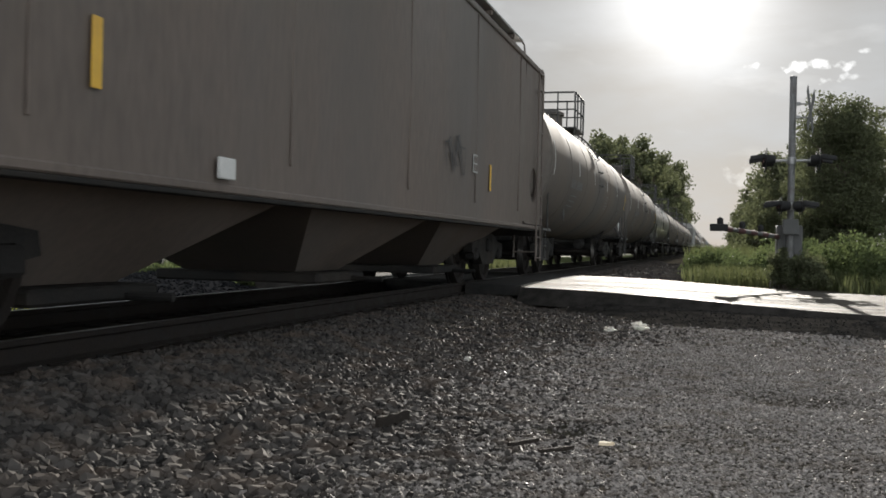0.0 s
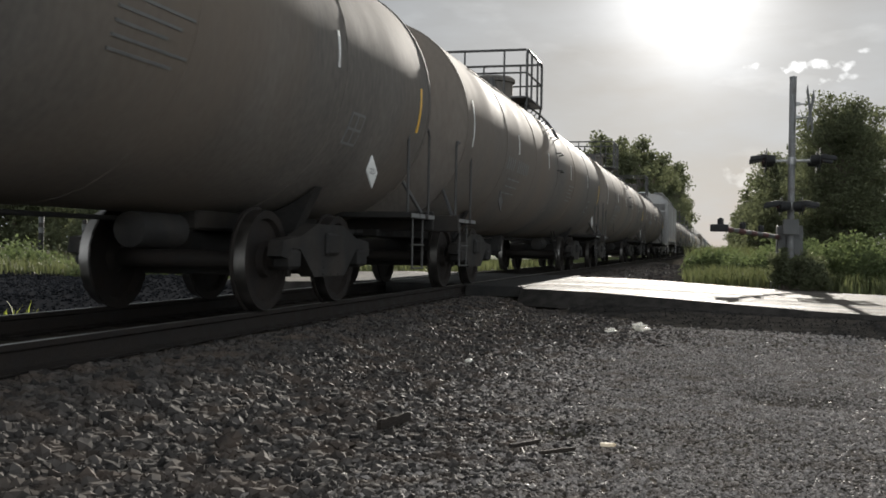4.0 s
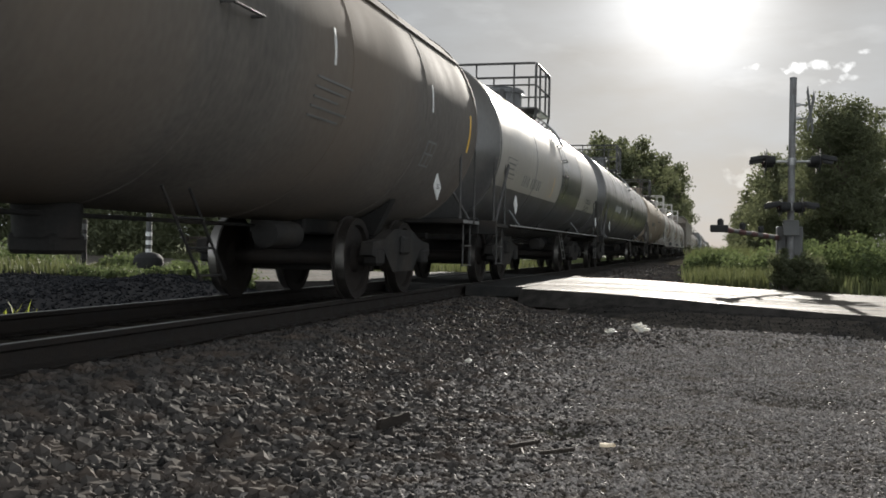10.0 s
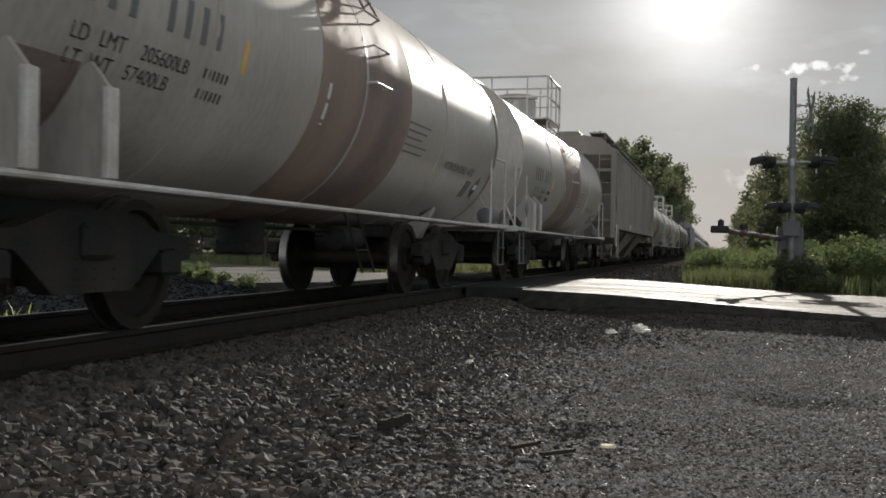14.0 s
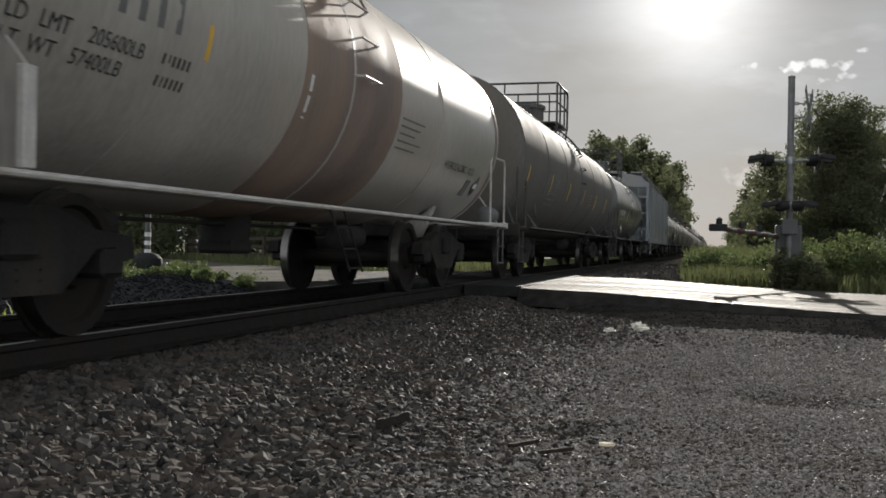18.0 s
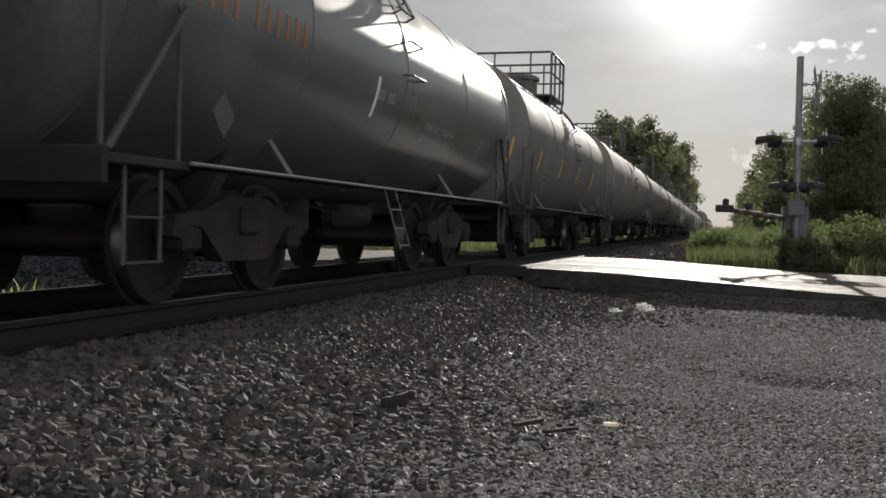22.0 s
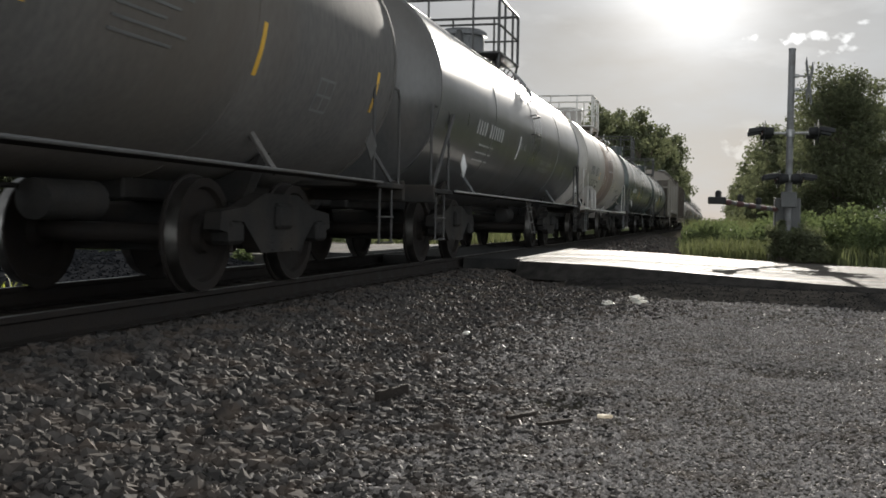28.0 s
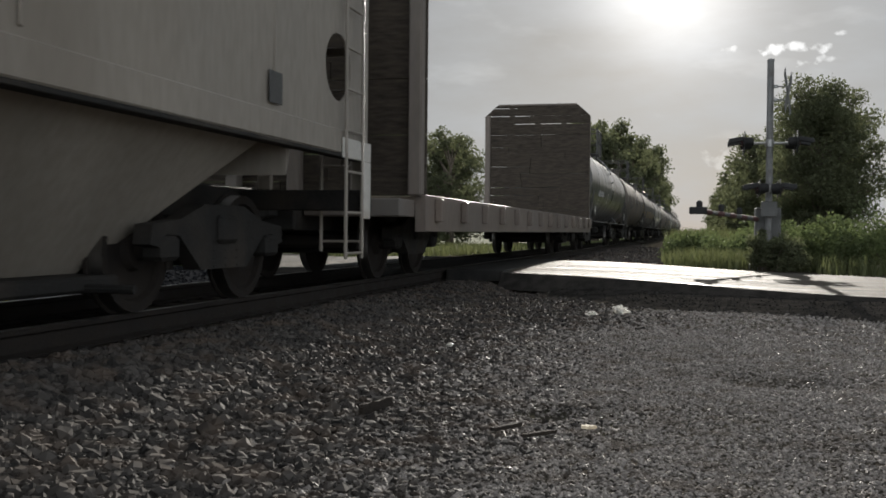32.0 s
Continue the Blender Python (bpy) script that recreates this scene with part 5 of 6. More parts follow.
    for y0 in () if plain else (-0.10, 0.01):
        for z0 in (1.58, 1.69):
            part("stencil_cell", Shape().box(side + 0.004, side + 0.009, box_y + y0, box_y + y0 + 0.09, z0, z0 + 0.09, c=0.002), paint, board)
    for k in range(5 if plain and paint is not TAN else 0):
        for y, wide in ((1.9, 0.5), (4.6, 0.42)):
            part("data_bar", Shape().box(side, side + 0.006, body_half * 0.1 + y, body_half * 0.1 + y + wide - 0.1 * (k % 2), sill + 0.27 + 0.05 * k, sill + 0.29 + 0.05 * k, c=0.001), LETTER_G, car)
    return car


def bulkhead_flat(length):
    """A flat car with a tall boarded bulkhead at each end."""
    car = thing("bulkhead_flat_car", "dark rusty flat car with tall boarded bulkheads", "flat car", group="cars of the freight train")
    half, w, deck = length / 2, 1.6, 1.02
    bh = half - 1.35
    part("deck", Shape().box(-w, w, -bh, bh, deck - 0.10, deck), WOOD, car)
    for x in (-1, 1):
        part("side_sill", Shape().box(*sorted((x * (w - 0.10), x * (w + 0.03))), -bh, bh, deck - 0.42, deck + 0.012, c=0.004), RUSTY, car)
        for i in range(14):
            y = -bh + 0.5 + i * (2 * bh - 1.0) / 13
            part("stake_pocket", Shape().box(*sorted((x * (w + 0.032), x * (w + 0.12))), y - 0.07, y + 0.07, deck - 0.3, deck - 0.02, c=0.012), RUSTY, car)
    rd = random.Random(8)
    for k in (-1, 1):
        y0, y1 = sorted((k * (bh - 0.16), k * (bh - 0.06)))
        wall = part("bulkhead", Shape().box(-w, -w + 0.16, y0 - 0.06, y1 + 0.06, deck, 4.15, c=0.02), RUSTY, car, "tall bulkhead of boards on steel posts")
        for x in (-0.8, 0.0, 0.8, 1.52):
            part("bulkhead_post", Shape().box(x - 0.08, x + 0.08, *sorted((k * (bh - 0.055), k * (bh + 0.12))), deck, 4.14 if abs(x) > 1 else 4.46, c=0.02), RUSTY, wall)
        z = deck + 0.01
        while z < 4.40:
            tall = min(rd.choice((0.17, 0.21, 0.24)), 4.46 - z)
            top = z + tall
            reach = w
            cut = rd.uniform(-0.9, 0.9)
            for a, b in ((-reach, cut), (cut + 0.012, reach)):
                high = top - rd.choice((0.0, 0.0, 0.004, 0.012, 0.026))
                ends_low = [min(w, w - 0.37 * max(0.0, q - 4.13) / 0.33) for q in (z, high)]
                lo = [max(a, -e) for e in ends_low]
                hi = [min(b, e) for e in ends_low]
                part("board", Shape().prism([(lo[0], z), (hi[0], z), (hi[1], high), (lo[1], high)], y0, y1), FENCE, wall)
            z = top + 0.001
        part("top_cap", Shape().prism([(-w + 0.42, 4.44), (w - 0.42, 4.44), (w - 0.40, 4.49), (-w + 0.40, 4.49)], y0 - 0.03, y1 + 0.03), RUSTY, wall)
        for x in (-1, 1):
            part("end_sill", Shape().box(*sorted((x * 0.36, x * (w - 0.1))), *sorted((k * (bh + 0.01), k * (half - 0.7))), deck - 0.25, deck - 0.05), RUSTY, car)
        part("stub_sill", Shape().box(-0.33, 0.33, *sorted((k * (half - 0.5), k * 0.1)), 0.60, deck - 0.105, c=0.02), FRAME, car)
        bogie(car, k * (half - 3.0))
    ends(car, half)
    return car


MADE = {}


def place(kind, length, rear, maker):
    """Puts a car whose rear coupler stands at rear along the track at 0 s."""
    middle = rear - length / 2
    at = pose(TRACK_X, middle, RAIL)
    key = (kind, round(length, 1))
    if key in MADE:
        car = copy_thing(MADE[key], at)
    else:
        car = MADE[key] = maker()
        car.matrix_basis = at
    CARS.append((car, middle))


# kind and where the rear coupler stands at 0 s, car by car from the front
TRAIN = [("rusty hopper", 19.2), ("brown", 38.4), ("brown", 57.6), ("gloss", 76.2), ("brown", 94.4), ("brown", 112.6), ("brown", 130.9), ("brown", 149.4), ("grey hopper", 165.5),
         ("brown", 184.6), ("black", 203.0), ("brown", 219.8), ("panel", 235.3), ("gloss", 256.6), ("beige", 275.0), ("white", 289.3), ("white", 303.7), ("white", 318.5), ("tan hopper", 339.6),
         ("white", 355.9), ("white", 370.6), ("white", 385.8), ("black", 403.8), ("gloss", 418.3), ("grey hopper plain", 439.5), ("gloss", 455.3), ("gloss", 467.8), ("black", 481.9), ("brown", 501.2),
         ("black", 519.5), ("brown", 536.6), ("gloss", 554.9), ("brown", 570.2), ("black", 585.3), ("gloss", 600.5), ("white", 614.2), ("green", 632.3), ("green", 648.2), ("tan hopper", 666.2),
         ("bulkhead", 688.3)]
for k in range(12):
    TRAIN.append((("gloss", "brown", "black")[k % 3], 688.3 + 18.2 * (k + 1)))
front = 1.0
for kind, rear in TRAIN:
    size = rear - front
    front = rear
    if kind == "rusty hopper":
        place(kind, size, rear, lambda: hopper_car(RUSTY, "rust-brown covered hopper car with yellow strips", size))
    elif kind == "grey hopper":
        place(kind, size, rear, lambda: hopper_car(HOPPER, "pale grey covered hopper car with red lettering", size, ("CAUTION:", "OPEN HATCH BEFORE", "UNLOADING COMPARTMENT"), open_cage=True, sill=1.18))
    elif kind == "grey hopper plain":
        place(kind, size, rear, lambda: hopper_car(BLUEGREY, "plain pale blue-grey covered hopper car", size))
    elif kind == "tan hopper":
        place(kind, size, rear, lambda: hopper_car(TAN, "dirty tan covered hopper car", size, sill=1.31))
    elif kind == "bulkhead":
        place(kind, size, rear, lambda: bulkhead_flat(size))
    else:
        small = kind in ("white", "panel", "green") or size < 15.6
        large = kind == "brown" and abs(size - 19.2) < 0.02
        place(kind, size, rear, lambda: tank_car(kind, size, *((1.53, 2.39) if large else (1.40, 2.25) if small else (1.44, 2.29))))


# ---- crossing signal ----
def light_unit(arm, x, y, z, k, r):
    """A flashing light facing along k * x: backboard, housing, lens and hood."""
    part("backboard", Shape().lathe([(0.02, x + k * 0.05), (r, x + k * 0.05), (r + 0.005, x + k * 0.056), (r, x + k * 0.062), (0.02, x + k * 0.062)], 26, (0, y, z), axis="x"), HOOD, arm, "round black backboard")
    part("lamp_housing", Shape().lathe([(0.03, x - k * 0.14), (0.09, x - k * 0.13), (0.11, x + k * 0.03), (0.11, x + k * 0.105)], 18, (0, y, z), axis="x"), HOOD, arm)
    part("lens", Shape().lathe([(0.10, x + k * 0.105), (0.07, x + k * 0.12), (0.01, x + k * 0.128)], 18, (0, y, z), axis="x"), REDLENS, arm, "dark red lens")
    hood = Shape()
    for i in range(13):
        a = radians(10 + 160 * i / 12)
        for q in (0.118, 0.126):
            for s in (0.1, 0.40):
                hood.v.append((x + k * s, y + q * math.cos(a), z + q * math.sin(a) - (0.05 if s > 0.2 else 0)))
    for i in range(12):
        q = 4 * i
        hood.f += [(q, q + 1, q + 5, q + 4), (q + 2, q + 6, q + 7, q + 3), (q + 1, q + 3, q + 7, q + 5), (q, q + 4, q + 6, q + 2)]
    part("hood", hood, HOOD, arm)


def crossing_signal(at):
    """Mast with crossbuck, flashing lights facing along the road, and the lowered gate arm."""
    s = thing("crossing_signal", "silver mast with crossbuck, flashing lights and lowered gate", "crossing signal", at)
    part("mast", Shape().lathe([(0.075, 0.0), (0.075, 4.70), (0.08, 4.70), (0.08, 4.74), (0.02, 4.76)], 20, axis="z"), GALVANISED, s, "galvanised steel mast")
    part("foundation", Shape().box(-0.4, 0.4, -0.4, 0.4, -0.3, 0.18, c=0.04).lathe([(0.22, 0.18), (0.22, 0.24), (0.14, 0.27), (0.14, 0.5)], 16, axis="z"), CONCRETE, s)
    part("junction_box", Shape().box(-0.17, 0.17, -0.20, -0.08, 1.2, 1.55, c=0.02), BOX, s)
    for z in (4.13, 3.83):
        part("crossbuck_bracket", Shape().box(0.06, 0.16, -0.05, 0.05, z - 0.035, z + 0.035).rod((0.1, 0, z), (0.36, 0.05, z), 0.016, 8), ALUMINIUM, s)
    for k in (-1, 1):
        turn = pose(0.38, 0.06, 4.0, 0, 0, 76) @ pose(0, 0, 0, 0, 45 * k, 0)
        part("crossbuck_blade", Shape().box(-0.61, 0.61, -0.004 + 0.008 * k, 0.004 + 0.008 * k, -0.115, 0.115, c=0.002, turn=turn), BOX, s, "grey back of a crossbuck blade")
    for z, reach, r in ((2.86, 0.50, 0.25), (1.84, 0.16, 0.20)):
        arm = part("light_arm", Shape().rod((-reach - 0.05, 0, z), (reach + 0.05, 0, z), 0.032, 10).lathe([(0.095, z - 0.08), (0.095, z + 0.08)], 14, axis="z"), ALUMINIUM, s)
        for k in (-1, 1):
            part("cross_pipe", Shape().rod((k * reach, -0.42, z), (k * reach, 0.42, z), 0.028, 10), ALUMINIUM, arm)
            for y in (-0.38, 0.38):
                light_unit(arm, k * reach, y, z, k, r)
    box = part("gate_mechanism", Shape().box(-0.28, 0.28, 0.10, 0.55, 0.72, 1.42, c=0.03), BOX, s)
    tip, root = Vector((-1.55, -3.75, 1.26)), Vector((-0.1, 0.5, 1.14))
    arm = part("gate_arm", Shape().rod(root, tip, 0.055, 8, 0.035), BOX, s, "lowered gate arm with dark bands")
    for q in (0.12, 0.3, 0.48, 0.66, 0.84):
        a, b = root.lerp(tip, q), root.lerp(tip, q + 0.09)
        part("gate_band", Shape().rod(a, b, 0.058, 8, 0.05), DARKRED, arm, "dark red band")
    for q in (0.4, 0.68, 0.985):
        p = root.lerp(tip, q)
        part("gate_lamp", Shape().lathe([(0.05, p.z + 0.05), (0.06, p.z + 0.08), (0.06, p.z + 0.17), (0.02, p.z + 0.2)], 10, (p.x, p.y, 0), axis="z"), HOOD, arm)
    part("tip_sleeve", Shape().box(tip.x - 0.17, tip.x + 0.17, tip.y - 0.1, tip.y + 0.1, tip.z - 0.07, tip.z + 0.07, c=0.02), HOOD, arm)
    part("counterweight", Shape().box(-0.02, 0.24, 0.7, 1.2, 0.95, 1.25, c=0.03).rod((0, 0.45, 1.14), (0.12, 1.0, 1.1), 0.05, 8), FRAME, box)
    return s


crossing_signal(pose(1.61, 24.0, float(ground_height(1.61, 24.0))))


# ---- plants ----
def leaf_cloud(name, centres, spread, count, size, mat, seed, squash=0.8):
    """Small folded leaves gathered round clump centres."""
    rg = np.random.default_rng(seed)
    c = np.asarray(centres, float)
    idx = rg.integers(0, len(c), count)
    ball = rg.normal(0, 1, (count, 3))
    ball *= 1.75 * rg.random((count, 1)) ** 0.4 / np.linalg.norm(ball, axis=1)[:, None]
    p = c[idx, :3] + ball * (spread * c[idx, 3:4]) * np.array([1, 1, squash])
    d = rg.normal(0, 1, (count, 3))
    d /= np.linalg.norm(d, axis=1)[:, None]
    e = np.cross(d, rg.normal(0, 1, (count, 3)))
    e /= np.linalg.norm(e, axis=1)[:, None]
    s = size * rg.uniform(0.6, 1.4, (count, 1))
    fold = np.cross(d, e) * s * 0.25
    v = np.stack([p - d * s, p + e * s * 0.55 + fold, p + d * s, p - e * s * 0.55 + fold], 1).reshape(-1, 3)
    f = np.arange(4 * count).reshape(-1, 4)
    f = np.concatenate([f[:, [0, 1, 2]], f[:, [0, 2, 3]]])
    return arrays(name, v, f, mat)


def tree_meshes(seed, height, width, low, clumps, leaves, size, mat=None):
    """Trunk with limbs, and a crown of leaf clumps with an uneven outline."""
    rd = random.Random(seed)
    wood, centres = Shape(), []
    trunk_r = 0.035 * height
    bend = [(rd.uniform(-0.04, 0.04) * height * k, rd.uniform(-0.04, 0.04) * height * k, height * 0.8 * k) for k in (0, 0.3, 0.6, 1.0)]
    for a, b, r0, r1 in zip(bend, bend[1:], (1, 0.7, 0.42), (0.7, 0.42, 0.12)):
        wood.rod(a, b, trunk_r * r0, 9, trunk_r * r1)
    for i in range(clumps):
        h = low + (1 - low) * (i + rd.random()) / clumps
        k = (h - low) / (1 - low)
        reach = width / 2 * (0.35 + 0.65 * math.sin(math.pi * min(1, 0.18 + 0.70 * k)) ** 0.8) * rd.uniform(0.45, 1.02)
        a = rd.uniform(0, 2 * math.pi)
        tip = Vector((reach * math.cos(a), reach * math.sin(a), h * height * 0.95))
        foot = Vector((0, 0, max(0.2, (h - 0.18)) * height * 0.85))
        mid = foot.lerp(tip, 0.55) + Vector((0, 0, 0.03 * height))
        wood.rod(foot, mid, trunk_r * 0.28, 5, trunk_r * 0.16)
        wood.rod(mid, tip, trunk_r * 0.16, 5, trunk_r * 0.04)
        centres.append((*tip, rd.uniform(0.7, 1.25)))
        centres.append((*mid, rd.uniform(0.6, 1.0)))
    return wood.mesh("trunk", 50), leaf_cloud("crown", centres, width * 0.085, leaves, size, mat or LEAF, seed)


TREES = {}


def tree(kind, label, x, y, scale=1.0, turn=0.0, group=""):
    if kind in ("round", "dense") and (y > 84 or x < -20 or x > 12):
        kind = "far round"
    wood, crown = TREES[kind]
    t = thing("tree", label, "tree", pose(x, y, float(ground_height(x, y)) - 0.03, 0, 0, turn), group)
    t.scale = (scale, scale, scale * (1.1 if x < 0 and y > 90 else 1.0))
    part("trunk", wood, BARK, t)
    part("crown", crown, LEAF, t)


TREES["dense"] = tree_meshes(11, 8.4, 5.6, 0.06, 90, 46000, 0.075)
TREES["round"] = tree_meshes(12, 8.0, 6.4, 0.08, 60, 20000, 0.11)
TREES["tall"] = tree_meshes(13, 12.5, 6.5, 0.16, 48, 7400, 0.195)
TREES["far round"] = tree_meshes(15, 8.0, 6.2, 0.08, 50, 5800, 0.195)
TREES["airy"] = tree_meshes(14, 12.0, 6.0, 0.22, 26, 5200, 0.16)
tree("dense", "dense dark green leafy tree beside the road", 5.2, 46.5, 0.92, 40)
rd = random.Random(21)
for x, y, k, s in ((6.6, 58, "round", 0.95), (4.6, 66, "round", 0.9), (6.0, 76, "dense", 0.85), (4.8, 88, "round", 0.95), (6.2, 100, "tall", 0.62), (4.9, 116, "round", 0.95), (5.8, 134, "dense", 0.9), (5.2, 156, "round", 1.0), (5.8, 182, "dense", 0.95), (5.4, 215, "round", 1.0), (5.6, 255, "round", 1.0), (5.6, 300, "dense", 1.0), (17, 62, "tall", 0.8), (22, 74, "tall", 0.9), (20, 66, "round", 1.1), (26, 58, "tall", 0.85), (30, 78, "tall", 1.0)):
    tree(k, "leafy green tree in the row along the railway", x, y, s, rd.uniform(0, 360), "trees along the railway")
for x, y, k, s in ((-12.5, 52, "airy", 0.55), (-14.5, 60, "round", 0.85), (-11.8, 68, "airy", 0.62), (-12.5, 82, "round", 1.0), (-11.5, 97, "tall", 0.85), (-10.6, 112, "tall", 1.02), (-9.8, 131, "tall", 1.12), (-9.6, 152, "tall", 1.12), (-9.4, 176, "tall", 1.2), (-9.4, 205, "airy", 1.5), (-9.6, 235, "tall", 1.52), (-9.6, 275, "tall", 1.3), (-10, 330, "tall", 1.07), (-19, 58, "tall", 0.7), (-26, 62, "round", 1.0), (-33, 60, "tall", 0.75), (-42, 58, "round", 1.1), (-50, 48, "tall", 0.8), (-58, 50, "round", 1.2), (-66, 40, "tall", 0.9), (-36, 74, "tall", 0.9), (-23, 76, "tall", 0.9), (-29, 68, "round", 1.2), (-46, 66, "tall", 0.9), (-39, 50, "round", 0.8), (-31, 51, "round", 0.7), (-54, 40, "round", 0.9)):
    tree(k, "leafy green tree beyond the railway", x, y, s, rd.uniform(0, 360), "trees along the railway")


def bush(x, y, r, h, seed, mat, label, leaves=5000, size=0.05):
    rd = random.Random(seed)
    stems, centres = Shape(), []
    z0 = float(ground_height(x, y))
    for i in range(16):
        a, q = rd.uniform(0, 6.28), r * rd.random() ** 0.6
        tip = (q * math.cos(a), q * math.sin(a), h * rd.uniform(0.35, 0.95) * (1 - 0.4 * (q / r) ** 2))
        stems.rod((q * 0.3 * math.cos(a), q * 0.3 * math.sin(a), -0.05), tip, 0.014, 5, 0.004)
        centres.append((*tip, rd.uniform(0.7, 1.2)))
        centres.append((tip[0], tip[1], tip[2] * 0.5, rd.uniform(0.8, 1.2)))
    b = thing("bush", label, "bush", pose(x, y, z0))
    tagged(part("stem", stems, BARK, b), kind="stuff")
    part("foliage", leaf_cloud("foliage", centres, r * 0.24, leaves, size, mat, seed), mat, b)


for i, (x, y, r, h) in enumerate(((4.4, 23.8, 1.2, 1.3), (5.8, 24.6, 1.5, 1.6), (7.8, 24.0, 1.7, 1.8), (3.2, 26.0, 1.0, 1.15), (10.0, 24.5, 1.9, 2.0), (4.6, 29.0, 1.6, 1.6), (13.0, 24.0, 1.9, 2.0), (1.5, 30, 1.0, 1.0), (0.2, 33, 1.1, 0.95), (2.6, 34, 1.3, 1.3))):
    bush(x, y, r, h, 40 + i, BUSH, "light green bush at the road's edge", 6500, 0.045)
for i, (x, y, r, h) in enumerate(((1.5, 23.0, 0.4, 0.9), (2.0, 23.3, 0.5, 0.9))):
    bush(x, y, r, h, 80 + i, LEAF, "dark green shrub round the signal mast's foot", 3500, 0.04)
for i, (x, y, r, h) in enumerate(((-13.6, 17.6, 0.9, 0.7), (-15.1, 18.8, 1.1, 0.75), (-12.9, 20.2, 0.7, 0.5), (-17.2, 20.0, 1.3, 0.9), (-16.4, 16.8, 1.1, 0.8), (-11.6, 20.8, 0.5, 0.4), (-19.8, 21.5, 1.5, 1.0))):
    bush(x, y, r, h, 60 + i, BUSH, "low green weeds beyond the track", 3200, 0.04)


# undergrowth at the wood's edge
for i, (x, y, r, h) in enumerate(((-20, 50, 3.2, 3.4), (-25, 53, 3.4, 4.0), (-30.5, 50, 3.6, 3.6), (-36, 52, 3.6, 4.2), (-42, 48, 3.8, 4.0), (-48, 44, 3.6, 4.0), (-54, 40, 3.6, 4.0), (-15.5, 51, 2.6, 3.0))):
    bush(x, y, r, h, 90 + i, LEAF, "dense green undergrowth at the wood's edge", 3200, 0.16)
# creeping weeds on the heap beyond the track
for i in range(16):
    q = random.Random(300 + i)
    bush(-12.6 + i * 0.32 + q.uniform(-0.3, 0.3), 17.6 + q.uniform(-1.6, 0.6) - 0.05 * i, q.uniform(0.18, 0.42), q.uniform(0.10, 0.24), 120 + i, BUSH, "creeping green weed on dark gravel", 420, 0.03)


def grass(name, label, n, sample, seed, tall, mat=GRASS):
    """Single blades of grass, each bent over."""
    rg = np.random.default_rng(seed)
    x, y = sample(rg, n)
    n = len(x)
    h = tall * rg.uniform(0.45, 1.2, n)
    a = rg.uniform(0, 6.283, n)
    lean = h * rg.uniform(0.1, 0.6, n)
    w = 0.006 + 0.007 * rg.random(n) + 0.012 * tall
    z = ground_height(x, y) - 0.02
    sx, sy = -np.sin(a) * w, np.cos(a) * w
    dx, dy = np.cos(a) * lean, np.sin(a) * lean
    v = np.stack([np.stack([x - sx, y - sy, z], -1), np.stack([x + sx, y + sy, z], -1),
                  np.stack([x + sx * 0.8 + dx * 0.35, y + sy * 0.8 + dy * 0.35, z + h * 0.6], -1), np.stack([x - sx * 0.8 + dx * 0.35, y - sy * 0.8 + dy * 0.35, z + h * 0.6], -1),
                  np.stack([x + dx, y + dy, z + h], -1)], 1).reshape(-1, 3)
    k = 5 * np.arange(n)[:, None]
    f = np.concatenate([k + [0, 1, 2], k + [0, 2, 3], k + [3, 2, 4]])
    tagged(new(name, arrays(name, v, f, mat)), label, "grass", kind="stuff")


def field(x0, x1, y0, y1, ragged=0.0):
    def sample(rg, n):
        x, y = rg.uniform(x0, x1, n), rg.uniform(y0, y1, n)
        x = x + np.abs(rg.normal(0, 1, n)) * ragged * (1.2 + np.sin(y * 1.3) + 0.6 * np.sin(y * 3.1))
        keep = (np.abs(y - road_middle(x)) > np.where(x < -7, 5.4, 4.1)) & (np.abs(x - TRACK_X) > 2.3)
        return x[keep], y[keep]
    return sample


grass("grass", "tall pale green weeds beside the track", 16000, field(-0.7, 3.4, 23.4, 44, 0.45), 71, 0.44)
grass("grass", "tall pale green weeds beside the track", 14000, field(-1.2, 5, 44, 120), 72, 1.1)
grass("grass", "green verge grass at the road's edge", 9000, field(2.5, 18, 19.0, 26), 73, 0.4)
grass("grass", "sunlit meadow grass beyond the road", 30000, field(-40, -8, 26, 50), 74, 0.45)
grass("weeds", "green weeds beyond the track", 9000, field(-22, -11.5, 14, 23), 75, 0.3)


def tuft(rg, n):
    return rg.normal(-7.4, 0.16, n), rg.normal(8.5, 0.45, n)


grass("grass_tuft", "bright yellow-green grass tuft by the rail", 380, tuft, 76, 0.2, TUFT)


# ---- beyond the track ----
def fence():
    f = thing("fence", "dark weathered timber post and rail fence", "fence")
    a, b, n = Vector((-8.6, 30.0, 0)), Vector((-27, 48.5, 0)), 12
    for i in range(n):
        p = a.lerp(b, i / (n - 1))
        part("post", Shape().box(p.x - 0.06, p.x + 0.06, p.y - 0.06, p.y + 0.06, -0.1, 1.22, c=0.012), FENCE, f)
        if i < n - 1:
            q = a.lerp(b, (i + 1) / (n - 1))
            for z in (0.42, 0.78, 1.12):
                d = (q - p).normalized()
                side = Vector((-d.y, d.x, 0)) * -0.075
                r = Shape()
                turn = Matrix.Translation(p + side + Vector((0, 0, z))) @ Matrix.Rotation(math.atan2(d.y, d.x), 4, "Z")
                r.box(0.01, (q - p).length - 0.01, -0.018, 0.018, -0.065, 0.065, c=0.006, turn=turn)
                part("rail_board", r, FENCE, f)


fence()


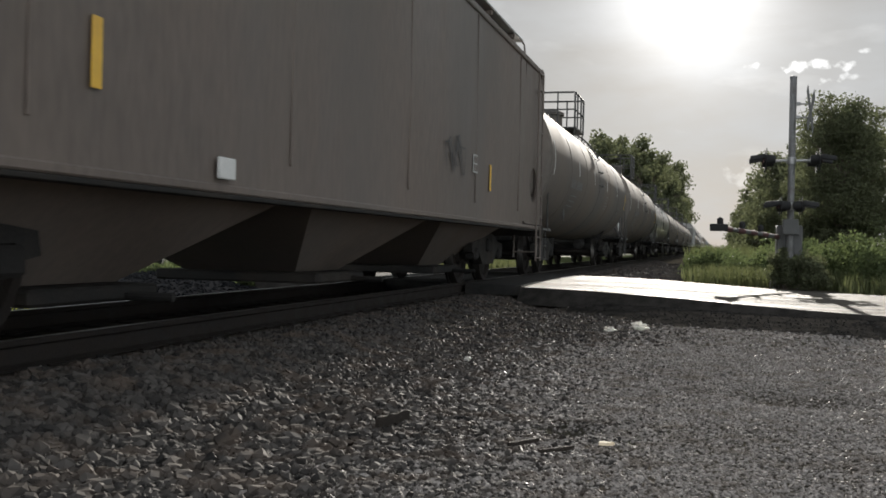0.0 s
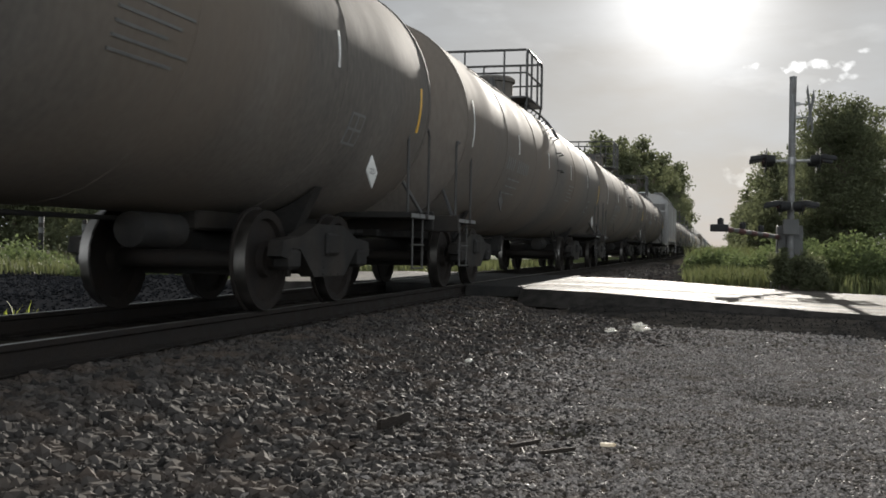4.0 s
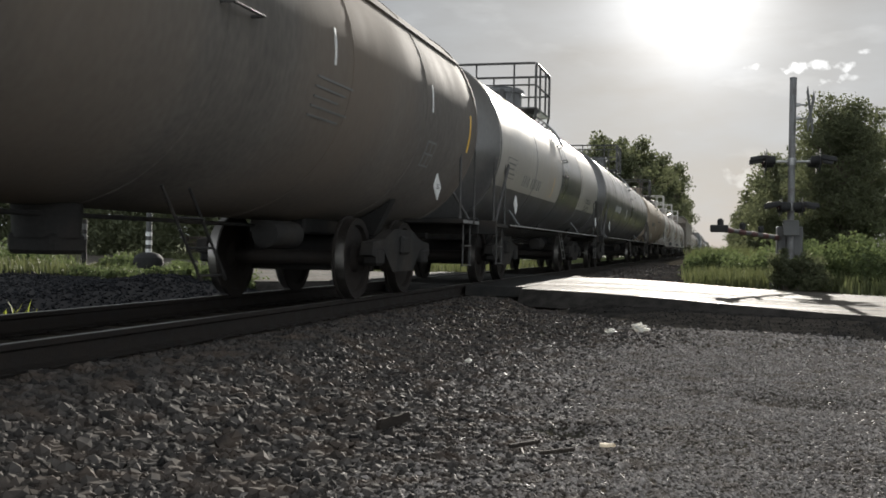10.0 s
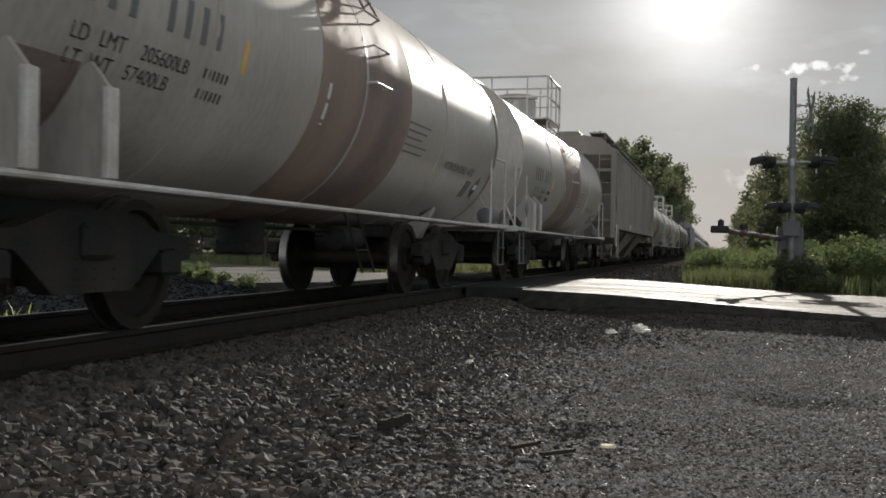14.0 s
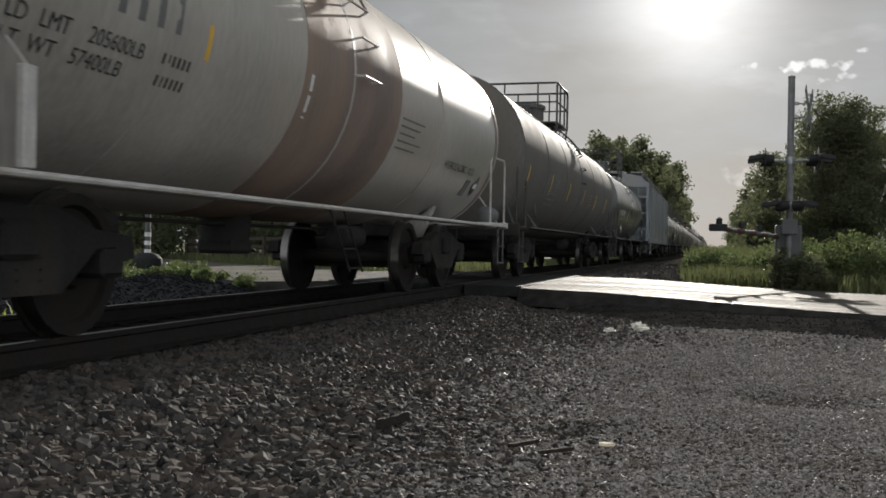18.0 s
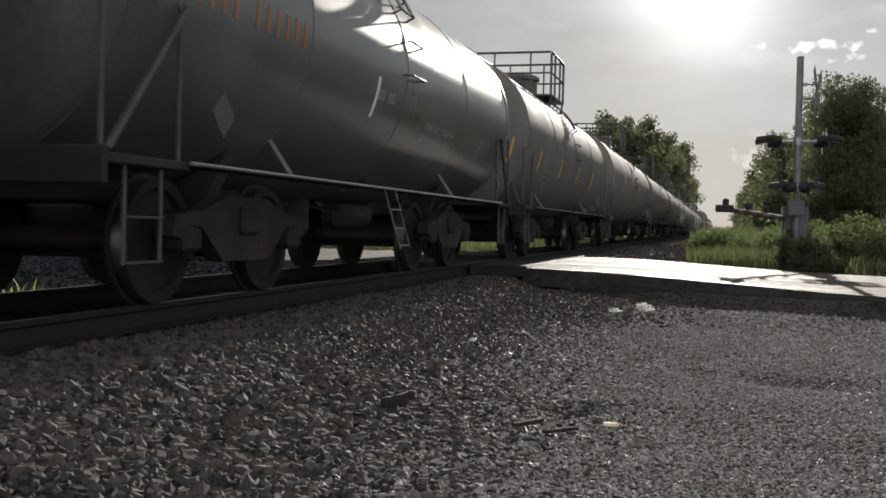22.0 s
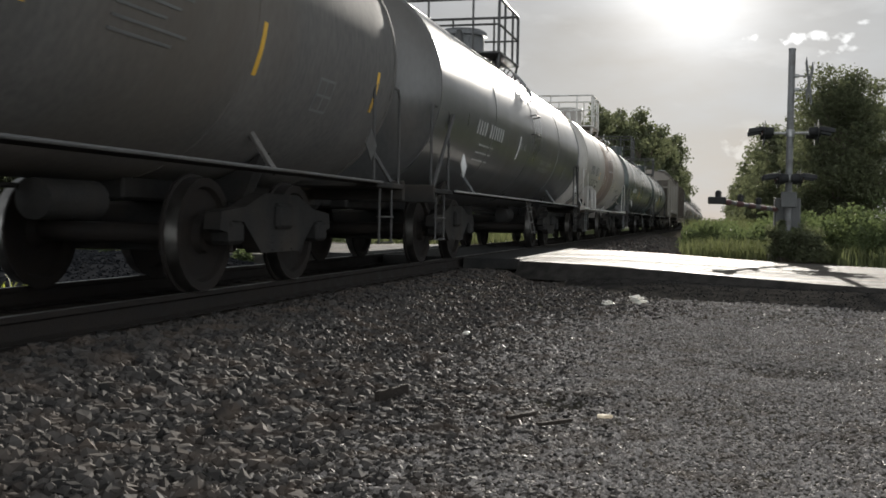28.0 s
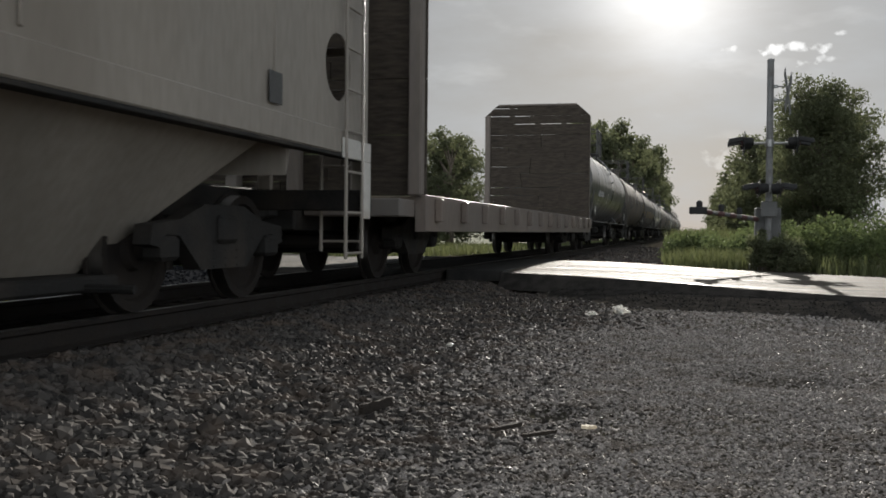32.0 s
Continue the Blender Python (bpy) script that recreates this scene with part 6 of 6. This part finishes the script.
def marker_post(at, tall, label):
    s = thing("marker_post", label, "post", at)
    part("post", Shape().lathe([(0.055, -0.1), (0.055, tall), (0.03, tall + 0.03)], 12, axis="z"), FRAME, s)
    for z in (tall - 0.42, tall - 0.2):
        part("white_band", Shape().lathe([(0.059, z), (0.059, z + 0.13)], 12, axis="z"), BOX, s, "white reflective band")


marker_post(pose(-14.1, 19.0, 0.0), 1.5, "grey marker post with white bands")
marker_post(pose(-13.3, 19.4, 0.0), 1.36, "grey marker post with white bands")


def gate_base(at):
    s = thing("signal_base", "dark round signal base with banded post", "signal base", at)
    part("base", Shape().lathe([(0.17, -0.1), (0.19, 0.06), (0.27, 0.2), (0.32, 0.34), (0.30, 0.46), (0.22, 0.54), (0.1, 0.58)], 18, axis="z"), HOOD, s)
    part("post", Shape().lathe([(0.06, 0.5), (0.06, 1.5), (0.03, 1.53)], 12, axis="z"), BOX, s)
    for z in (0.56, 0.74, 0.92):
        part("white_band", Shape().lathe([(0.066, z), (0.066, z + 0.09)], 12, axis="z"), SIGNWHITE, s, "white reflective band")


gate_base(pose(-11.6, 19.2, float(ground_height(-11.6, 19.2))))


# ---- litter on the gravel ----
def on_ground(x, y, lift=0.02):
    return pose(x, y, float(ground_height(x, y)) + lift)


def crumpled(x, y, r, seed, mat, name, label):
    rg = np.random.default_rng(seed)
    bm = bmesh.new()
    bmesh.ops.create_icosphere(bm, subdivisions=3, radius=r)
    for v in bm.verts:
        k = 0.7 + 0.95 * noise.noise(v.co * (2.2 / r) + Vector((seed, 0, 0))) + 0.55 * noise.noise(v.co * (5.0 / r) + Vector((0, seed, 0)))
        v.co = Vector((v.co.x * k * 1.25, v.co.y * k * 0.8, v.co.z * k * 0.62))
    me = bpy.data.meshes.new(name)
    bm.to_mesh(me)
    bm.free()
    single(name, me, mat, label, "litter", on_ground(x, y, r * 0.6))


crumpled(-0.84, 12.1, 0.088, 5, PAPER, "crumpled_paper", "crumpled white paper on the gravel")
crumpled(-1.14, 11.75, 0.055, 9, PAPER, "crumpled_paper", "small crumpled white wrapper on the gravel")


def splinter(x, y, length, wide, thick, turn, tilt, mat, name, label, seed):
    rd = random.Random(seed)
    s = Shape()
    n = 6
    for i in range(n + 1):
        q = i / n
        y0 = (q - 0.5) * length
        k = 0.35 + 0.65 * math.sin(math.pi * min(1, 0.15 + q * 0.8))
        for a, b in ((-1, -1), (1, -1), (0.8, 1), (-0.8, 1)):
            s.v.append((a * wide / 2 * k * rd.uniform(0.85, 1.1), y0 + rd.uniform(-0.006, 0.006), b * thick / 2 * rd.uniform(0.8, 1.15)))
    for i in range(n):
        for k in range(4):
            s.f.append((4 * i + k, 4 * i + (k + 1) % 4, 4 * i + 4 + (k + 1) % 4, 4 * i + 4 + k))
    s.f += [(0, 3, 2, 1), tuple(4 * n + k for k in range(4))]
    single(name, s, mat, label, "litter", on_ground(x, y, 0.052) @ pose(0, 0, 0, 0, tilt, turn), smooth=20)


splinter(-0.83, 4.60, 0.20, 0.028, 0.018, -34, 5, TIE, "wood_splinter", "dark brown splinter of wood lying on gravel", 1)
splinter(-0.66, 4.47, 0.19, 0.024, 0.016, -46, 4, TIE, "wood_splinter", "dark splinter of wood lying on gravel", 2)
splinter(-0.80, 4.40, 0.13, 0.010, 0.010, 15, 4, CHIP_GREY, "twig", "thin dry twig lying on gravel", 3)
splinter(-1.585, 5.0, 0.30, 0.045, 0.05, -13, -6, TIE, "timber_block", "dark broken timber block on gravel", 4)
splinter(-0.465, 4.72, 0.07, 0.034, 0.012, -80, 10, CHIP, "wood_chip", "pale orange wood chip on gravel", 5)
single("pale_stone", Shape().lathe([(0.01, -0.012), (0.03, -0.008), (0.034, 0.006), (0.02, 0.018), (0.004, 0.022)], 9, axis="z"), PAPER, "single pale white stone on gravel", "stone", on_ground(-1.91, 8.0, 0.03))


# ---- what moves ----
def motions():
    """The train runs towards -y at one speed; its wheels turn while they pass."""
    for car, middle in CARS:
        walk(car, [(t, pose(TRACK_X, middle - V * t, RAIL)) for t in (0, 8, 16, 24, 32)])
        first, last = max(0, round((middle - 42) / V * FPS)), min(32 * FPS, round((middle + 6) / V * FPS))
        if last <= first:
            continue
        frames = sorted({0, *range(first, last + 1), 32 * FPS})
        for b in car.children:
            if not b.name.startswith("bogie"):
                continue
            for w in b.children:
                if w.name.startswith("wheelset"):
                    at = w.location.copy()
                    rows = []
                    for k in frames:
                        turned = math.degrees(V * min(max(k, first), last) / FPS / 0.457)
                        rows.append((k / FPS, pose(at.x, at.y, at.z, turned % 360)))
                    walk(w, rows)


motions()
